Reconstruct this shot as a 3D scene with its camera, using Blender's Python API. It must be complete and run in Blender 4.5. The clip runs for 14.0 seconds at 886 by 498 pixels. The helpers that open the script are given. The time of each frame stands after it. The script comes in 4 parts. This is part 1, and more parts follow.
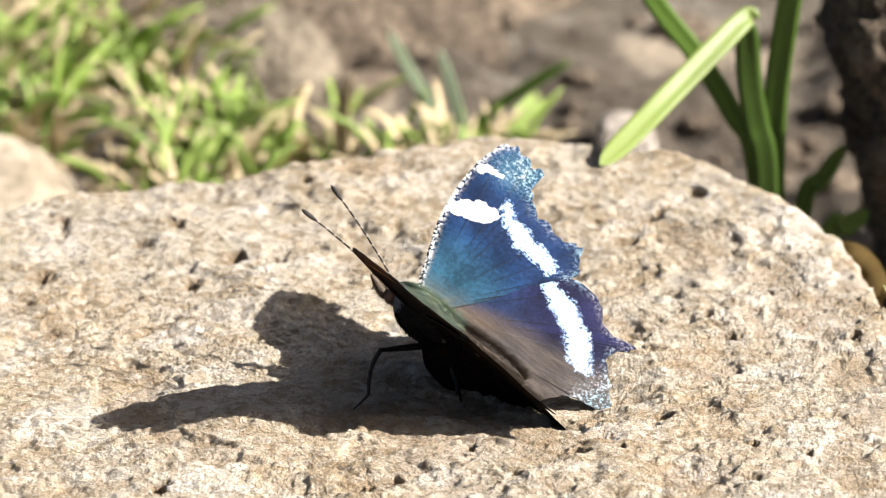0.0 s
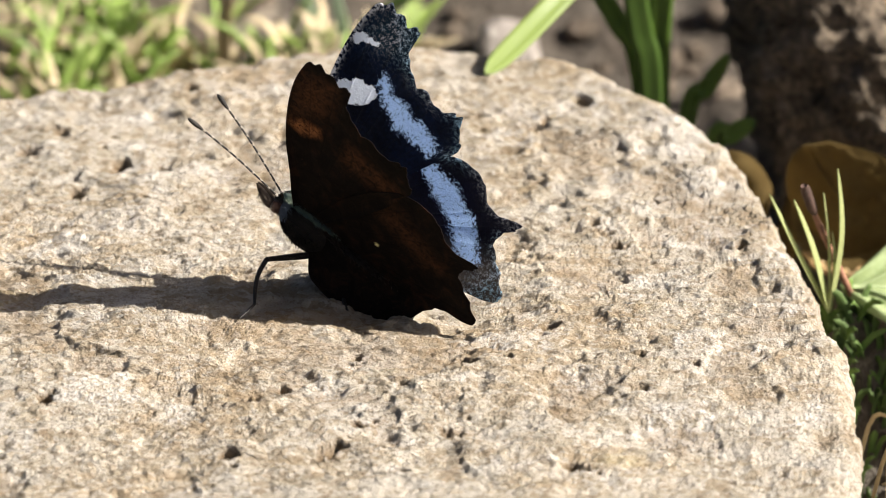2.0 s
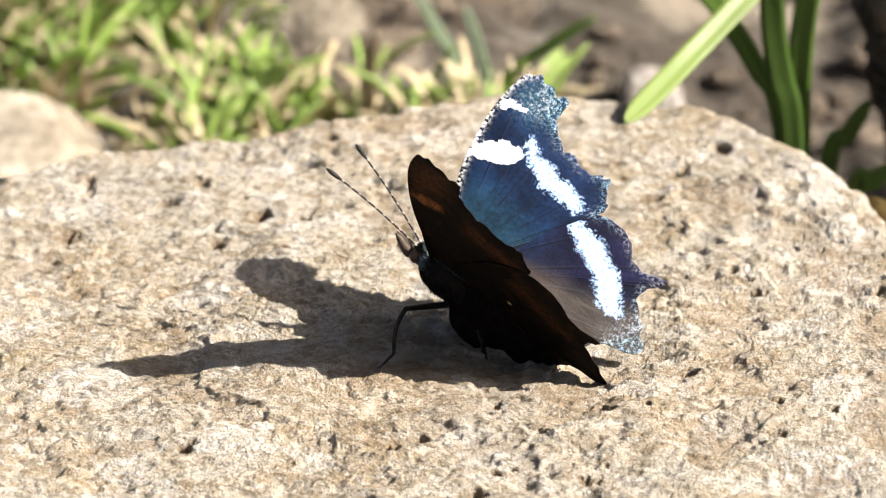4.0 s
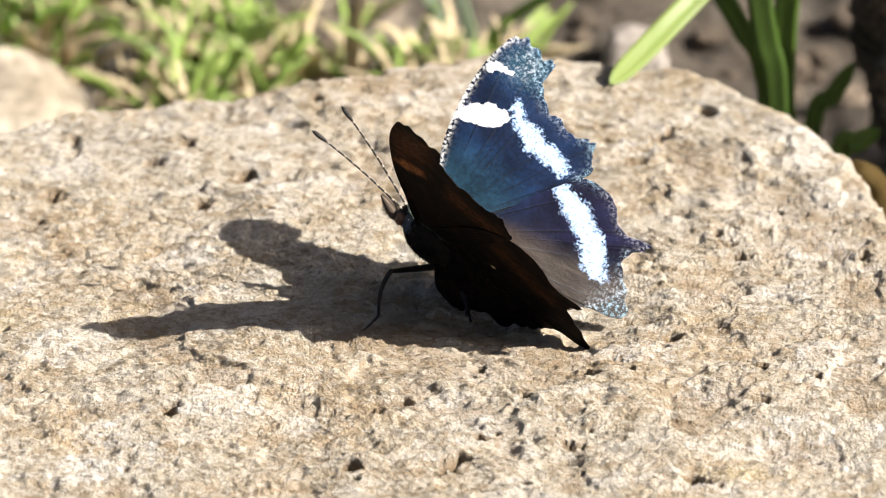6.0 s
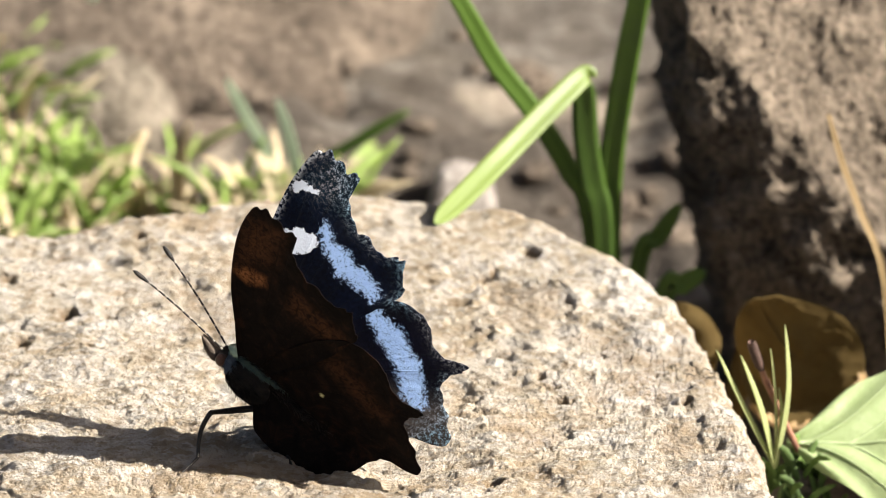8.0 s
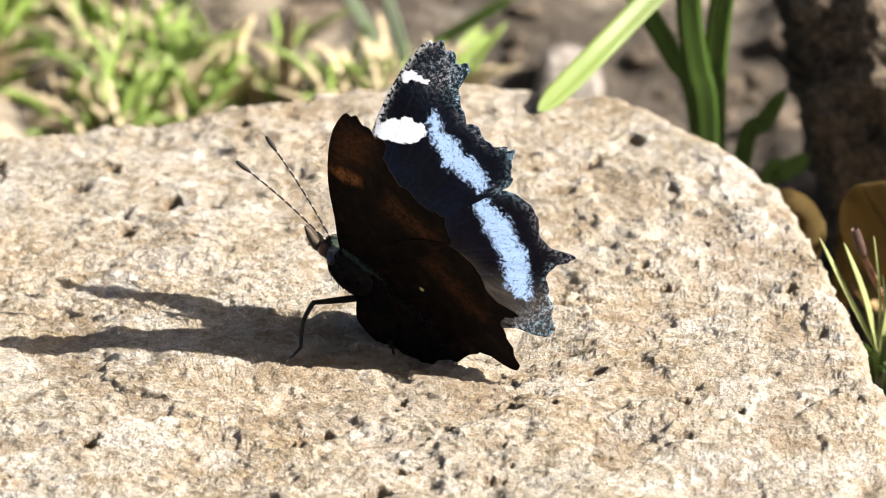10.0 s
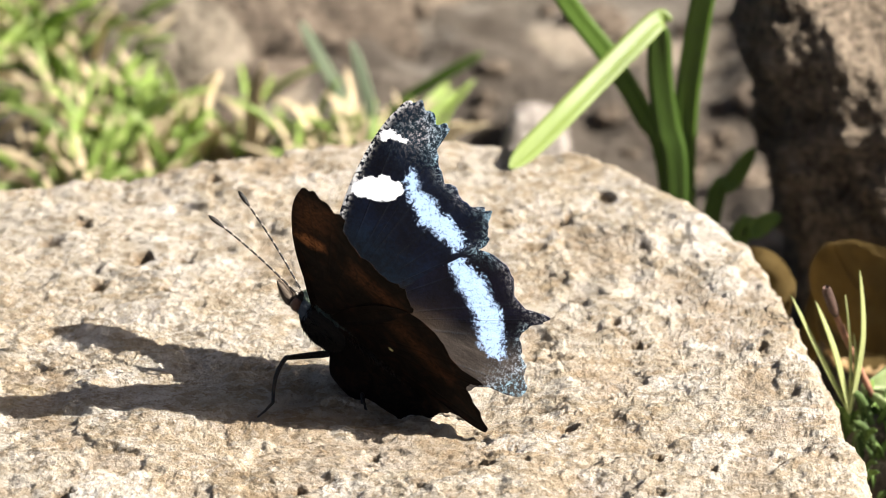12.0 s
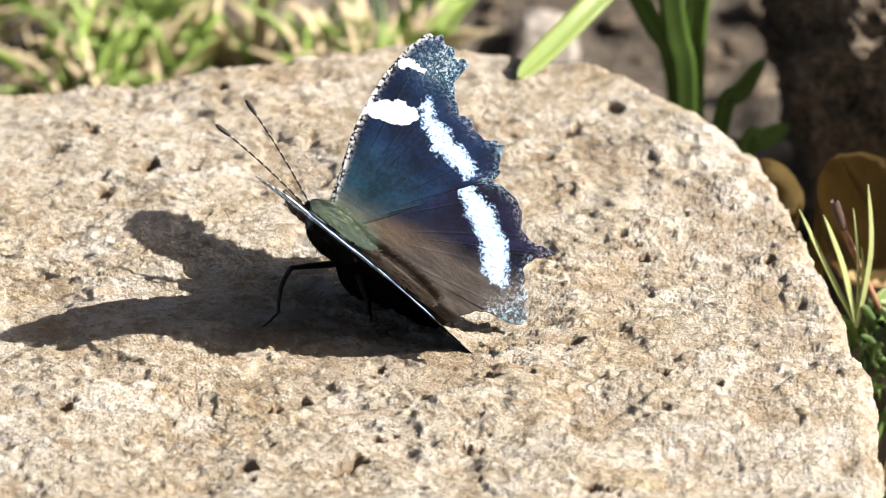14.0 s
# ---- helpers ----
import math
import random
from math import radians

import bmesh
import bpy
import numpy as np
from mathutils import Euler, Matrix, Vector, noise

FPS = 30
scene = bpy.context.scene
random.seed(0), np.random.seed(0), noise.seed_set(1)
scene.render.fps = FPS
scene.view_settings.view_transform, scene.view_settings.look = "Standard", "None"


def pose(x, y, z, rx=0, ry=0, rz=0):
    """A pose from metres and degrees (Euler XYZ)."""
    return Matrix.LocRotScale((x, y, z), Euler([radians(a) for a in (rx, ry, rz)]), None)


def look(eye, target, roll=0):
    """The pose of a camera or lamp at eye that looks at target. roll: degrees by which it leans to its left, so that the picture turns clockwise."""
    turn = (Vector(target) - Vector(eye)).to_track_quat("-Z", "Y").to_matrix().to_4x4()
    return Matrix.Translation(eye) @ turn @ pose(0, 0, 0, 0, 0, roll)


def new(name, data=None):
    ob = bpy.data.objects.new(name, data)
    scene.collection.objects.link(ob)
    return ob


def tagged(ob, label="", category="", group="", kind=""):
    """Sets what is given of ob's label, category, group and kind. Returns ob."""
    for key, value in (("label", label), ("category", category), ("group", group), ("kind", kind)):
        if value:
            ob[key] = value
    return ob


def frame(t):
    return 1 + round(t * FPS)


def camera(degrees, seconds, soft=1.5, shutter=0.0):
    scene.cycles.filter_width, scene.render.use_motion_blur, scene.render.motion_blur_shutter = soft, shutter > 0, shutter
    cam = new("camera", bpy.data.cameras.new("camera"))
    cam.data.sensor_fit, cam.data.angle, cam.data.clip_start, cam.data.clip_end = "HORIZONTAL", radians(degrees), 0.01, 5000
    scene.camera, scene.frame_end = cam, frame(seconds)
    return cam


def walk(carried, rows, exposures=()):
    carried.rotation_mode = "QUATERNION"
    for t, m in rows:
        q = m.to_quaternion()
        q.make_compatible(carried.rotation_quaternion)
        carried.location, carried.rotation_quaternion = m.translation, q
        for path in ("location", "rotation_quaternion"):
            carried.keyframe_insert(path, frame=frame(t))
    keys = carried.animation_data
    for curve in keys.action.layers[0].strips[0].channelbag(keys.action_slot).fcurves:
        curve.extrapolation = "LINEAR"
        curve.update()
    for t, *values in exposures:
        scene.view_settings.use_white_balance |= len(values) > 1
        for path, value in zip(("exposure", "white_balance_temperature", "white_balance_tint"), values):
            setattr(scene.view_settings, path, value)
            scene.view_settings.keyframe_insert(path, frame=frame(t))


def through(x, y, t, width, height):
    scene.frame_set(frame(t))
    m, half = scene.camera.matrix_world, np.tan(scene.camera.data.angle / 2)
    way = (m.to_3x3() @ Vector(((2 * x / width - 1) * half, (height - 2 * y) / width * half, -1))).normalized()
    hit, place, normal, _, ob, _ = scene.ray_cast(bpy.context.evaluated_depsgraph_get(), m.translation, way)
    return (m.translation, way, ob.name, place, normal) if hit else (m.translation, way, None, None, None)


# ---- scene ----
cam = camera(5.75, 14.0, soft=0.8)
cam.data.dof.use_dof = True
cam.data.dof.focus_distance = 1.440
cam.data.dof.aperture_fstop = 28

# seconds, eye in metres, turn in degrees
PATH = [
    (0, 0.00014, -1.32450, 0.70420, 61.9668, 0.0606, -0.5010),
    (0.5, -0.00391, -1.32104, 0.70339, 62.0550, -0.0454, -0.2652),
    (1, -0.00622, -1.32076, 0.70358, 61.8769, -0.6606, 0.2457),
    (1.5, -0.00463, -1.31876, 0.70434, 61.2650, -1.0560, 0.3346),
    (2, -0.00441, -1.32100, 0.70454, 61.2978, -0.9810, 0.0784),
    (2.5, 0.00216, -1.32484, 0.70562, 61.7981, -0.0814, -0.5575),
    (3, 0.00206, -1.32454, 0.70692, 61.7084, 0.2638, -0.8059),
    (3.2, 0.00080, -1.32421, 0.70358, 61.8124, 0.3246, -0.8892),
    (5.3, 0.00632, -1.32511, 0.71444, 61.0856, 0.3717, -0.9393),
    (5.5, 0.00490, -1.32471, 0.71402, 61.0762, 0.3680, -0.9369),
    (6, 0.00047, -1.32266, 0.71303, 61.1147, 0.1548, -0.4517),
    (6.5, -0.00334, -1.32063, 0.71151, 61.2146, -0.4948, 0.1582),
    (7, -0.00525, -1.31984, 0.71300, 61.4597, -0.7683, 0.5553),
    (7.5, -0.00213, -1.31455, 0.71415, 61.7617, -0.8394, 0.6265),
    (8, 0.00464, -1.31305, 0.71613, 61.7498, -0.9771, 0.6407),
    (8.5, 0.01256, -1.31245, 0.71763, 60.8362, -0.0129, 0.1363),
    (10.8, 0.00825, -1.31154, 0.72140, 60.8384, -0.0156, -0.0818),
    (11, 0.00780, -1.31214, 0.72094, 60.8549, -0.0974, -0.0045),
    (11.5, 0.00472, -1.31178, 0.71935, 61.0304, -0.3471, 0.2727),
    (12, 0.00300, -1.31146, 0.71960, 61.2410, -0.5000, 0.5271),
    (12.5, 0.00145, -1.30791, 0.71966, 61.0466, -0.5741, 0.8137),
    (13, 0.00131, -1.30783, 0.71941, 60.5820, -0.5803, 0.8319),
    (13.5, 0.00343, -1.30753, 0.72165, 60.3435, -0.5391, 0.8110),
    (14, 0.00407, -1.30541, 0.72244, 60.4472, -0.4125, 0.9785),
]
# the camera's own brightening and darkening, in stops
LIGHT_METER = [(0.0, 1.56), (0.5, 1.65), (1.0, 1.55), (1.5, 1.35), (2.0, 1.37), (2.5, 1.50), (3.0, 1.58), (5.5, 1.44), (7.0, 1.55), (8.0, 1.58), (11.0, 1.57), (12.5, 1.57), (13.0, 1.47), (14.0, 1.48)]
walk(cam, [(t, pose(x, y, z, rx, 0, rz) @ pose(0, 0, 0, 0, 0, roll)) for t, x, y, z, rx, rz, roll in PATH], [(t, stops, 6850, 10) for t, stops in LIGHT_METER])

# ---- light ----
SUN_EL, SUN_AZ = radians(38), radians(-7)
world = bpy.data.worlds.new("sky")
scene.world = world
world.use_nodes = True
sky = world.node_tree.nodes.new("ShaderNodeTexSky")
sky.sky_type = "NISHITA"
sky.sun_disc = False
sky.air_density = 0.7
sky.dust_density = 5.0
sky.sun_elevation = SUN_EL
sky.sun_rotation = radians(90) - SUN_AZ
background = world.node_tree.nodes["Background"]
background.inputs["Strength"].default_value = 0.038
world.node_tree.links.new(sky.outputs["Color"], background.inputs["Color"])

sun_data = bpy.data.lights.new("sun", "SUN")
sun_data.energy = 4.8
sun_data.angle = radians(0.53)
sun_data.color = (1.0, 0.965, 0.925)
sun = new("sun", sun_data)
to_sun = Vector((math.cos(SUN_EL) * math.cos(SUN_AZ), math.cos(SUN_EL) * math.sin(SUN_AZ), math.sin(SUN_EL)))
sun.matrix_world = look(to_sun * 3, (0, 0, 0))


# ---- materials ----
class Mat:
    """A node material under construction."""

    def __init__(self, name):
        self.m = bpy.data.materials.new(name)
        self.m.use_nodes = True
        self.t = self.m.node_tree
        self.bsdf = self.t.nodes["Principled BSDF"]
        self.out = self.t.nodes["Material Output"]
        self.coord = self.t.nodes.new("ShaderNodeTexCoord")

    def link(self, a, b):
        self.t.links.new(a, b)

    def noise(self, scale, detail=4.0, rough=0.6, distort=0.0, stretch=None):
        n = self.t.nodes.new("ShaderNodeTexNoise")
        n.inputs["Scale"].default_value = scale
        n.inputs["Detail"].default_value = detail
        n.inputs["Roughness"].default_value = rough
        n.inputs["Distortion"].default_value = distort
        if stretch:
            s = self.t.nodes.new("ShaderNodeMapping")
            s.inputs["Scale"].default_value = stretch
            self.link(self.coord.outputs["Object"], s.inputs["Vector"])
            self.link(s.outputs["Vector"], n.inputs["Vector"])
        else:
            self.link(self.coord.outputs["Object"], n.inputs["Vector"])
        return n.outputs["Fac"]

    def cells(self, scale, feature="F1", output="Distance", warp=0.0, stretch=(1, 1, 1)):
        n = self.t.nodes.new("ShaderNodeTexVoronoi")
        n.feature = feature
        n.inputs["Scale"].default_value = scale
        w = self.t.nodes.new("ShaderNodeTexNoise")
        w.inputs["Scale"].default_value = scale * 1.7
        w.inputs["Detail"].default_value = 3
        self.link(self.coord.outputs["Object"], w.inputs["Vector"])
        a = self.t.nodes.new("ShaderNodeVectorMath")
        a.operation = "MULTIPLY_ADD"
        self.link(w.outputs["Color"], a.inputs[0])
        a.inputs[1].default_value = (warp, warp, warp)
        self.link(self.coord.outputs["Object"], a.inputs[2])
        s = self.t.nodes.new("ShaderNodeMapping")
        s.inputs["Scale"].default_value = stretch
        self.link(a.outputs[0], s.inputs["Vector"])
        self.link(s.outputs["Vector"], n.inputs["Vector"])
        return n.outputs[output]

    def ramp(self, fac, stops):
        n = self.t.nodes.new("ShaderNodeValToRGB")
        e = n.color_ramp.elements
        while len(e) < len(stops):
            e.new(0.5)
        for k, (p, c) in enumerate(stops):
            e[k].position = p
            e[k].color = (*c, 1) if isinstance(c, tuple) else (c, c, c, 1)
        self.link(fac, n.inputs["Fac"])
        return n.outputs["Color"]

    def mix(self, fac, a, b, kind="MIX"):
        n = self.t.nodes.new("ShaderNodeMix")
        n.data_type = "RGBA"
        n.blend_type = kind
        for value, slot in ((fac, 0), (a, 6), (b, 7)):
            if isinstance(value, (int, float)):
                n.inputs[slot].default_value = value
            elif isinstance(value, tuple):
                n.inputs[slot].default_value = (*value, 1)
            else:
                self.link(value, n.inputs[slot])
        return n.outputs[2]

    def maths(self, op, a, b=0.0, clamp=False):
        n = self.t.nodes.new("ShaderNodeMath")
        n.operation = op
        n.use_clamp = clamp
        for value, slot in ((a, 0), (b, 1)):
            if isinstance(value, (int, float)):
                n.inputs[slot].default_value = value
            else:
                self.link(value, n.inputs[slot])
        return n.outputs[0]

    def attr(self, name):
        n = self.t.nodes.new("ShaderNodeAttribute")
        n.attribute_name = name
        return n.outputs["Fac"]

    def random(self):
        return self.t.nodes.new("ShaderNodeObjectInfo").outputs["Random"]

    def island(self):
        return self.t.nodes.new("ShaderNodeNewGeometry").outputs["Random Per Island"]

    def bump(self, height, distance, strength=1.0, base=None):
        n = self.t.nodes.new("ShaderNodeBump")
        n.inputs["Distance"].default_value = distance
        n.inputs["Strength"].default_value = strength
        self.link(height, n.inputs["Height"])
        if base:
            self.link(base, n.inputs["Normal"])
        self.link(n.outputs["Normal"], self.bsdf.inputs["Normal"])
        return n.outputs["Normal"]

    def done(self, color, rough=0.8, spec=0.3, through=0.0):
        if isinstance(color, tuple):
            self.bsdf.inputs["Base Color"].default_value = (*color, 1)
        else:
            self.link(color, self.bsdf.inputs["Base Color"])
        if isinstance(rough, (int, float)):
            self.bsdf.inputs["Roughness"].default_value = rough
        else:
            self.link(rough, self.bsdf.inputs["Roughness"])
        self.bsdf.inputs["Specular IOR Level"].default_value = spec
        if through:
            n = self.t.nodes.new("ShaderNodeBsdfTranslucent")
            if isinstance(color, tuple):
                n.inputs["Color"].default_value = (*color, 1)
            else:
                self.link(color, n.inputs["Color"])
            x = self.t.nodes.new("ShaderNodeMixShader")
            x.inputs[0].default_value = through
            self.link(self.bsdf.outputs[0], x.inputs[1])
            self.link(n.outputs[0], x.inputs[2])
            self.link(x.outputs[0], self.out.inputs["Surface"])
        return self.m


def mat_limestone():
    m = Mat("limestone")
    big = m.noise(24, 5, 0.6, 0.4)
    mid = m.noise(150, 6, 0.70, 1.2)
    fine = m.noise(800, 5, 0.70)
    grain = m.noise(2400, 3, 0.6)
    chip = m.cells(330, "F1", "Color", 0.0035, (1, 1.5, 1))
    small = m.cells(900, "F1", "Color", 0.0012, (1, 1.4, 1))
    veil = m.noise(170, 5, 0.62, 0.8, (0.55, 1.5, 1))
    c = m.ramp(mid, [(0.26, (0.285, 0.226, 0.156)), (0.42, (0.372, 0.316, 0.238)), (0.56, (0.42, 0.370, 0.294)), (0.72, (0.495, 0.455, 0.394))])
    c = m.mix(m.ramp(veil, [(0.48, 0.0), (0.60, 0.60)]), c, (0.60, 0.57, 0.52))
    c = m.mix(m.ramp(veil, [(0.32, 0.40), (0.42, 0.0)]), c, (0.27, 0.204, 0.130))
    c = m.mix(0.8, c, m.ramp(big, [(0.38, (0.97, 0.87, 0.73)), (0.50, (1.0, 0.975, 0.93)), (0.62, (1.04, 1.05, 1.06))]), "MULTIPLY")
    # fragments set in the paste
    c = m.mix(m.ramp(chip, [(0.60, 0.0), (0.70, 0.30)]), c, (0.53, 0.485, 0.42))
    c = m.mix(m.ramp(chip, [(0.22, 0.32), (0.32, 0.0)]), c, (0.30, 0.222, 0.14))
    c = m.mix(m.ramp(small, [(0.66, 0.0), (0.72, 0.45)]), c, (0.58, 0.54, 0.48))
    c = m.mix(m.ramp(small, [(0.20, 0.48), (0.27, 0.0)]), c, (0.22, 0.158, 0.10))
    c = m.mix(m.ramp(grain, [(0.34, 0.4), (0.44, 0.0)]), c, (0.20, 0.145, 0.095))
    chalk = m.maths("MULTIPLY", m.ramp(fine, [(0.42, 0.0), (0.56, 0.75)]), m.ramp(m.noise(300, 4, 0.65), [(0.36, 0.15), (0.56, 1.0)]))
    c = m.mix(m.maths("MULTIPLY", m.attr("pale"), chalk), c, (0.68, 0.655, 0.62))
    # pits and low crust browner and darker: shade put into the colour
    c = m.mix(m.maths("MULTIPLY", m.attr("recess_shade"), 0.8), c, (0.225, 0.148, 0.078))
    lichen = m.ramp(m.noise(46, 4, 0.6, 0.5), [(0.62, 0.0), (0.72, 1.0)])
    c = m.mix(m.maths("MULTIPLY", lichen, 0.35), c, (0.44, 0.33, 0.13))
    b = m.bump(veil, 0.0016, 0.7)
    b = m.bump(fine, 0.0020, 1.0, b)
    b = m.bump(small, 0.0005, 0.8, b)
    b = m.bump(grain, 0.0004, 1.0, b)
    return m.done(c, 0.85, 0.25)


def mat_stone(name, dark, light, scale=60.0, bump=0.002):
    m = Mat(name)
    n = m.noise(scale, 6, 0.68, 0.6)
    f = m.noise(scale * 7, 5, 0.7)
    c = m.ramp(n, [(0.3, dark), (0.52, tuple((a + b) / 2 for a, b in zip(dark, light))), (0.7, light)])
    c = m.mix(m.ramp(f, [(0.36, 0.75), (0.5, 0.0)]), c, tuple(a * 0.5 for a in dark))
    c = m.mix(m.ramp(f, [(0.54, 0.0), (0.64, 0.5)]), c, tuple(min(0.8, a * 1.3) for a in light))
    b = m.bump(n, bump, 0.8)
    m.bump(f, bump * 0.5, 0.9, b)
    return m.done(c, 0.88, 0.2)


def mat_soil():
    m = Mat("soil")
    big = m.noise(14, 4, 0.6, 0.5)
    mid = m.noise(90, 6, 0.7, 0.6)
    f = m.noise(500, 5, 0.72)
    patch = m.noise(34, 4, 0.6, 0.8)
    streak = m.noise(60, 5, 0.65, 0.6, (0.5, 1.6, 1))
    c = m.ramp(mid, [(0.30, (0.055, 0.046, 0.036)), (0.5, (0.100, 0.087, 0.073)), (0.68, (0.20, 0.18, 0.155))])
    c = m.mix(m.ramp(patch, [(0.36, 0.7), (0.48, 0.0)]), c, (0.050, 0.040, 0.030))
    c = m.mix(m.ramp(streak, [(0.52, 0.0), (0.66, 0.6)]), c, (0.31, 0.275, 0.23))
    c = m.mix(m.ramp(big, [(0.5, 0.0), (0.66, 0.3)]), c, (0.21, 0.185, 0.15))
    c = m.mix(m.maths("MULTIPLY", m.attr("dark_soil"), 0.8), c, (0.075, 0.062, 0.050))
    c = m.mix(m.maths("MULTIPLY", m.attr("sand"), 0.45), c, (0.42, 0.355, 0.275))
    b = m.bump(mid, 0.006, 0.7)
    m.bump(f, 0.0015, 0.8, b)
    return m.done(c, 0.95, 0.1)


def mat_blade(name, base, tip, through=0.35, rough=0.45):
    m = Mat(name)
    place = m.t.nodes.new("ShaderNodeCombineXYZ")
    m.link(m.maths("MULTIPLY", m.attr("across"), 4.5), place.inputs["X"])
    m.link(m.maths("MULTIPLY", m.attr("along"), 1.6), place.inputs["Y"])
    n = m.t.nodes.new("ShaderNodeTexNoise")
    n.inputs["Scale"].default_value = 1.0
    n.inputs["Detail"].default_value = 4
    m.link(place.outputs[0], n.inputs["Vector"])
    fibre = n.outputs["Fac"]
    blotch = m.noise(120, 4, 0.6)
    c = m.mix(m.attr("along"), base, tip)
    c = m.mix(m.ramp(fibre, [(0.42, 0.0), (0.60, 0.60)]), c, tuple(min(1, a * 1.25) for a in tip))
    c = m.mix(m.ramp(fibre, [(0.30, 0.15), (0.42, 0.0)]), c, tuple(a * 0.6 for a in base))
    c = m.mix(m.ramp(blotch, [(0.55, 0.0), (0.75, 0.35)]), c, tuple(a * 0.5 + 0.03 for a in base))
    c = m.mix(m.maths("MULTIPLY", m.island(), 0.55), c, tuple(a * 0.55 + 0.03 for a in base))
    m.bump(fibre, 0.0003, 0.5)
    return m.done(c, rough, 0.4, through)


def mat_wing_top():
    m = Mat("wing_top")
    speck = m.noise(5200, 3, 0.75)
    flake = m.noise(1500, 4, 0.7)
    fur = m.noise(1300, 4, 0.65, 0.3, (0.14, 1, 1))
    ragged = m.noise(1700, 4, 0.7)
    wash = m.noise(120, 3, 0.5)
    edge = m.maths("SUBTRACT", m.mix(0.5, speck, ragged), 0.5)
    pale = m.maths("ADD", m.attr("pale"), m.maths("MULTIPLY", edge, 5.6))
    pale = m.maths("MULTIPLY", m.ramp(pale, [(0.50, 0.0), (0.62, 1.0)]), m.ramp(m.attr("pale"), [(0.03, 0.0), (0.20, 1.0)]))
    bar = m.maths("ADD", m.attr("bar"), m.maths("MULTIPLY", edge, 2.4))
    bar = m.maths("MULTIPLY", m.ramp(bar, [(0.44, 0.0), (0.56, 1.0)]), m.ramp(m.attr("bar"), [(0.03, 0.0), (0.20, 1.0)]))
    base = m.ramp(m.maths("ADD", m.attr("basal"), m.maths("MULTIPLY", m.maths("SUBTRACT", wash, 0.5), 0.5)), [(0.25, 0.0), (0.85, 1.0)])
    c = m.mix(base, (0.011, 0.0086, 0.0078), (0.028, 0.0215, 0.017))
    c = m.mix(m.maths("MULTIPLY", m.attr("warm"), 0.9), c, (0.066, 0.040, 0.017))
    c = m.mix(m.maths("MULTIPLY", m.ramp(fur, [(0.42, 0.0), (0.70, 0.55)]), base), c, (0.10, 0.082, 0.067))
    down = m.mix(m.ramp(wash, [(0.4, 0.0), (0.6, 1.0)]), (0.060, 0.115, 0.125), (0.125, 0.125, 0.060))
    c = m.mix(m.maths("MULTIPLY", m.attr("down"), m.ramp(fur, [(0.30, 0.4), (0.6, 1.0)])), c, down)
    frost = m.maths("MULTIPLY", m.attr("frost"), m.ramp(m.mix(0.5, speck, ragged), [(0.50, 0.0), (0.57, 1.0)]))
    c = m.mix(frost, c, m.mix(m.ramp(wash, [(0.45, 0.0), (0.6, 1.0)]), (0.34, 0.54, 0.68), (0.42, 0.42, 0.46)))
    c = m.mix(m.maths("MULTIPLY", m.attr("vein"), m.ramp(speck, [(0.45, 0.0), (0.62, 0.4)])), c, (0.08, 0.11, 0.15))
    c = m.mix(pale, c, (0.33, 0.48, 0.74))
    c = m.mix(bar, c, (0.74, 0.78, 0.84))
    zebra = m.maths("MULTIPLY", m.attr("fringe"), m.ramp(m.noise(1700, 3, 0.6), [(0.43, 0.0), (0.54, 1.0)]))
    c = m.mix(zebra, c, (0.62, 0.62, 0.62))
    m.bump(flake, 0.00012, 0.8)
    m.done(c, 0.6, 0.2)
    # blue sheen of the scales
    gloss = m.t.nodes.new("ShaderNodeBsdfAnisotropic")
    tone = m.ramp(m.attr("teal"), [(0.0, (0.0032, 0.0036, 0.0125)), (0.4, (0.0022, 0.0086, 0.0255)), (1.0, (0.0050, 0.0195, 0.0335))])
    tone = m.mix(1.0, tone, m.ramp(m.mix(0.45, wash, flake), [(0.40, 0.50), (0.52, 1.0), (0.64, 1.5)]), "MULTIPLY")
    tone = m.mix(m.maths("MULTIPLY", m.attr("vein"), 0.6), tone, (0.001, 0.002, 0.004))
    m.link(tone, gloss.inputs["Color"])
    gloss.distribution = "BECKMANN"
    gloss.inputs["Roughness"].default_value = 0.54
    # the scales lean back and towards the body
    lean = m.t.nodes.new("ShaderNodeCombineXYZ")
    m.link(m.maths("MULTIPLY", m.attr("side"), -0.11), lean.inputs["Y"])
    lean.inputs["X"].default_value = -0.39
    turn = m.t.nodes.new("ShaderNodeVectorTransform")
    turn.vector_type, turn.convert_from, turn.convert_to = "VECTOR", "OBJECT", "WORLD"
    m.link(lean.outputs[0], turn.inputs[0])
    add = m.t.nodes.new("ShaderNodeVectorMath")
    add.operation = "ADD"
    m.link(m.t.nodes.new("ShaderNodeNewGeometry").outputs["Normal"], add.inputs[0])
    m.link(turn.outputs[0], add.inputs[1])
    unit = m.t.nodes.new("ShaderNodeVectorMath")
    unit.operation = "NORMALIZE"
    m.link(add.outputs[0], unit.inputs[0])
    m.link(unit.outputs[0], gloss.inputs["Normal"])
    x = m.t.nodes.new("ShaderNodeMixShader")
    keep = m.maths("SUBTRACT", 1.0, m.maths("MAXIMUM", m.maths("MAXIMUM", pale, m.maths("MAXIMUM", bar, zebra)), m.maths("MAXIMUM", m.maths("MULTIPLY", frost, 0.7), m.maths("MAXIMUM", m.maths("MULTIPLY", base, 0.85), m.attr("down")))), True)
    m.link(m.maths("MULTIPLY", keep, 0.80), x.inputs[0])
    m.link(m.bsdf.outputs[0], x.inputs[1])
    m.link(gloss.outputs[0], x.inputs[2])
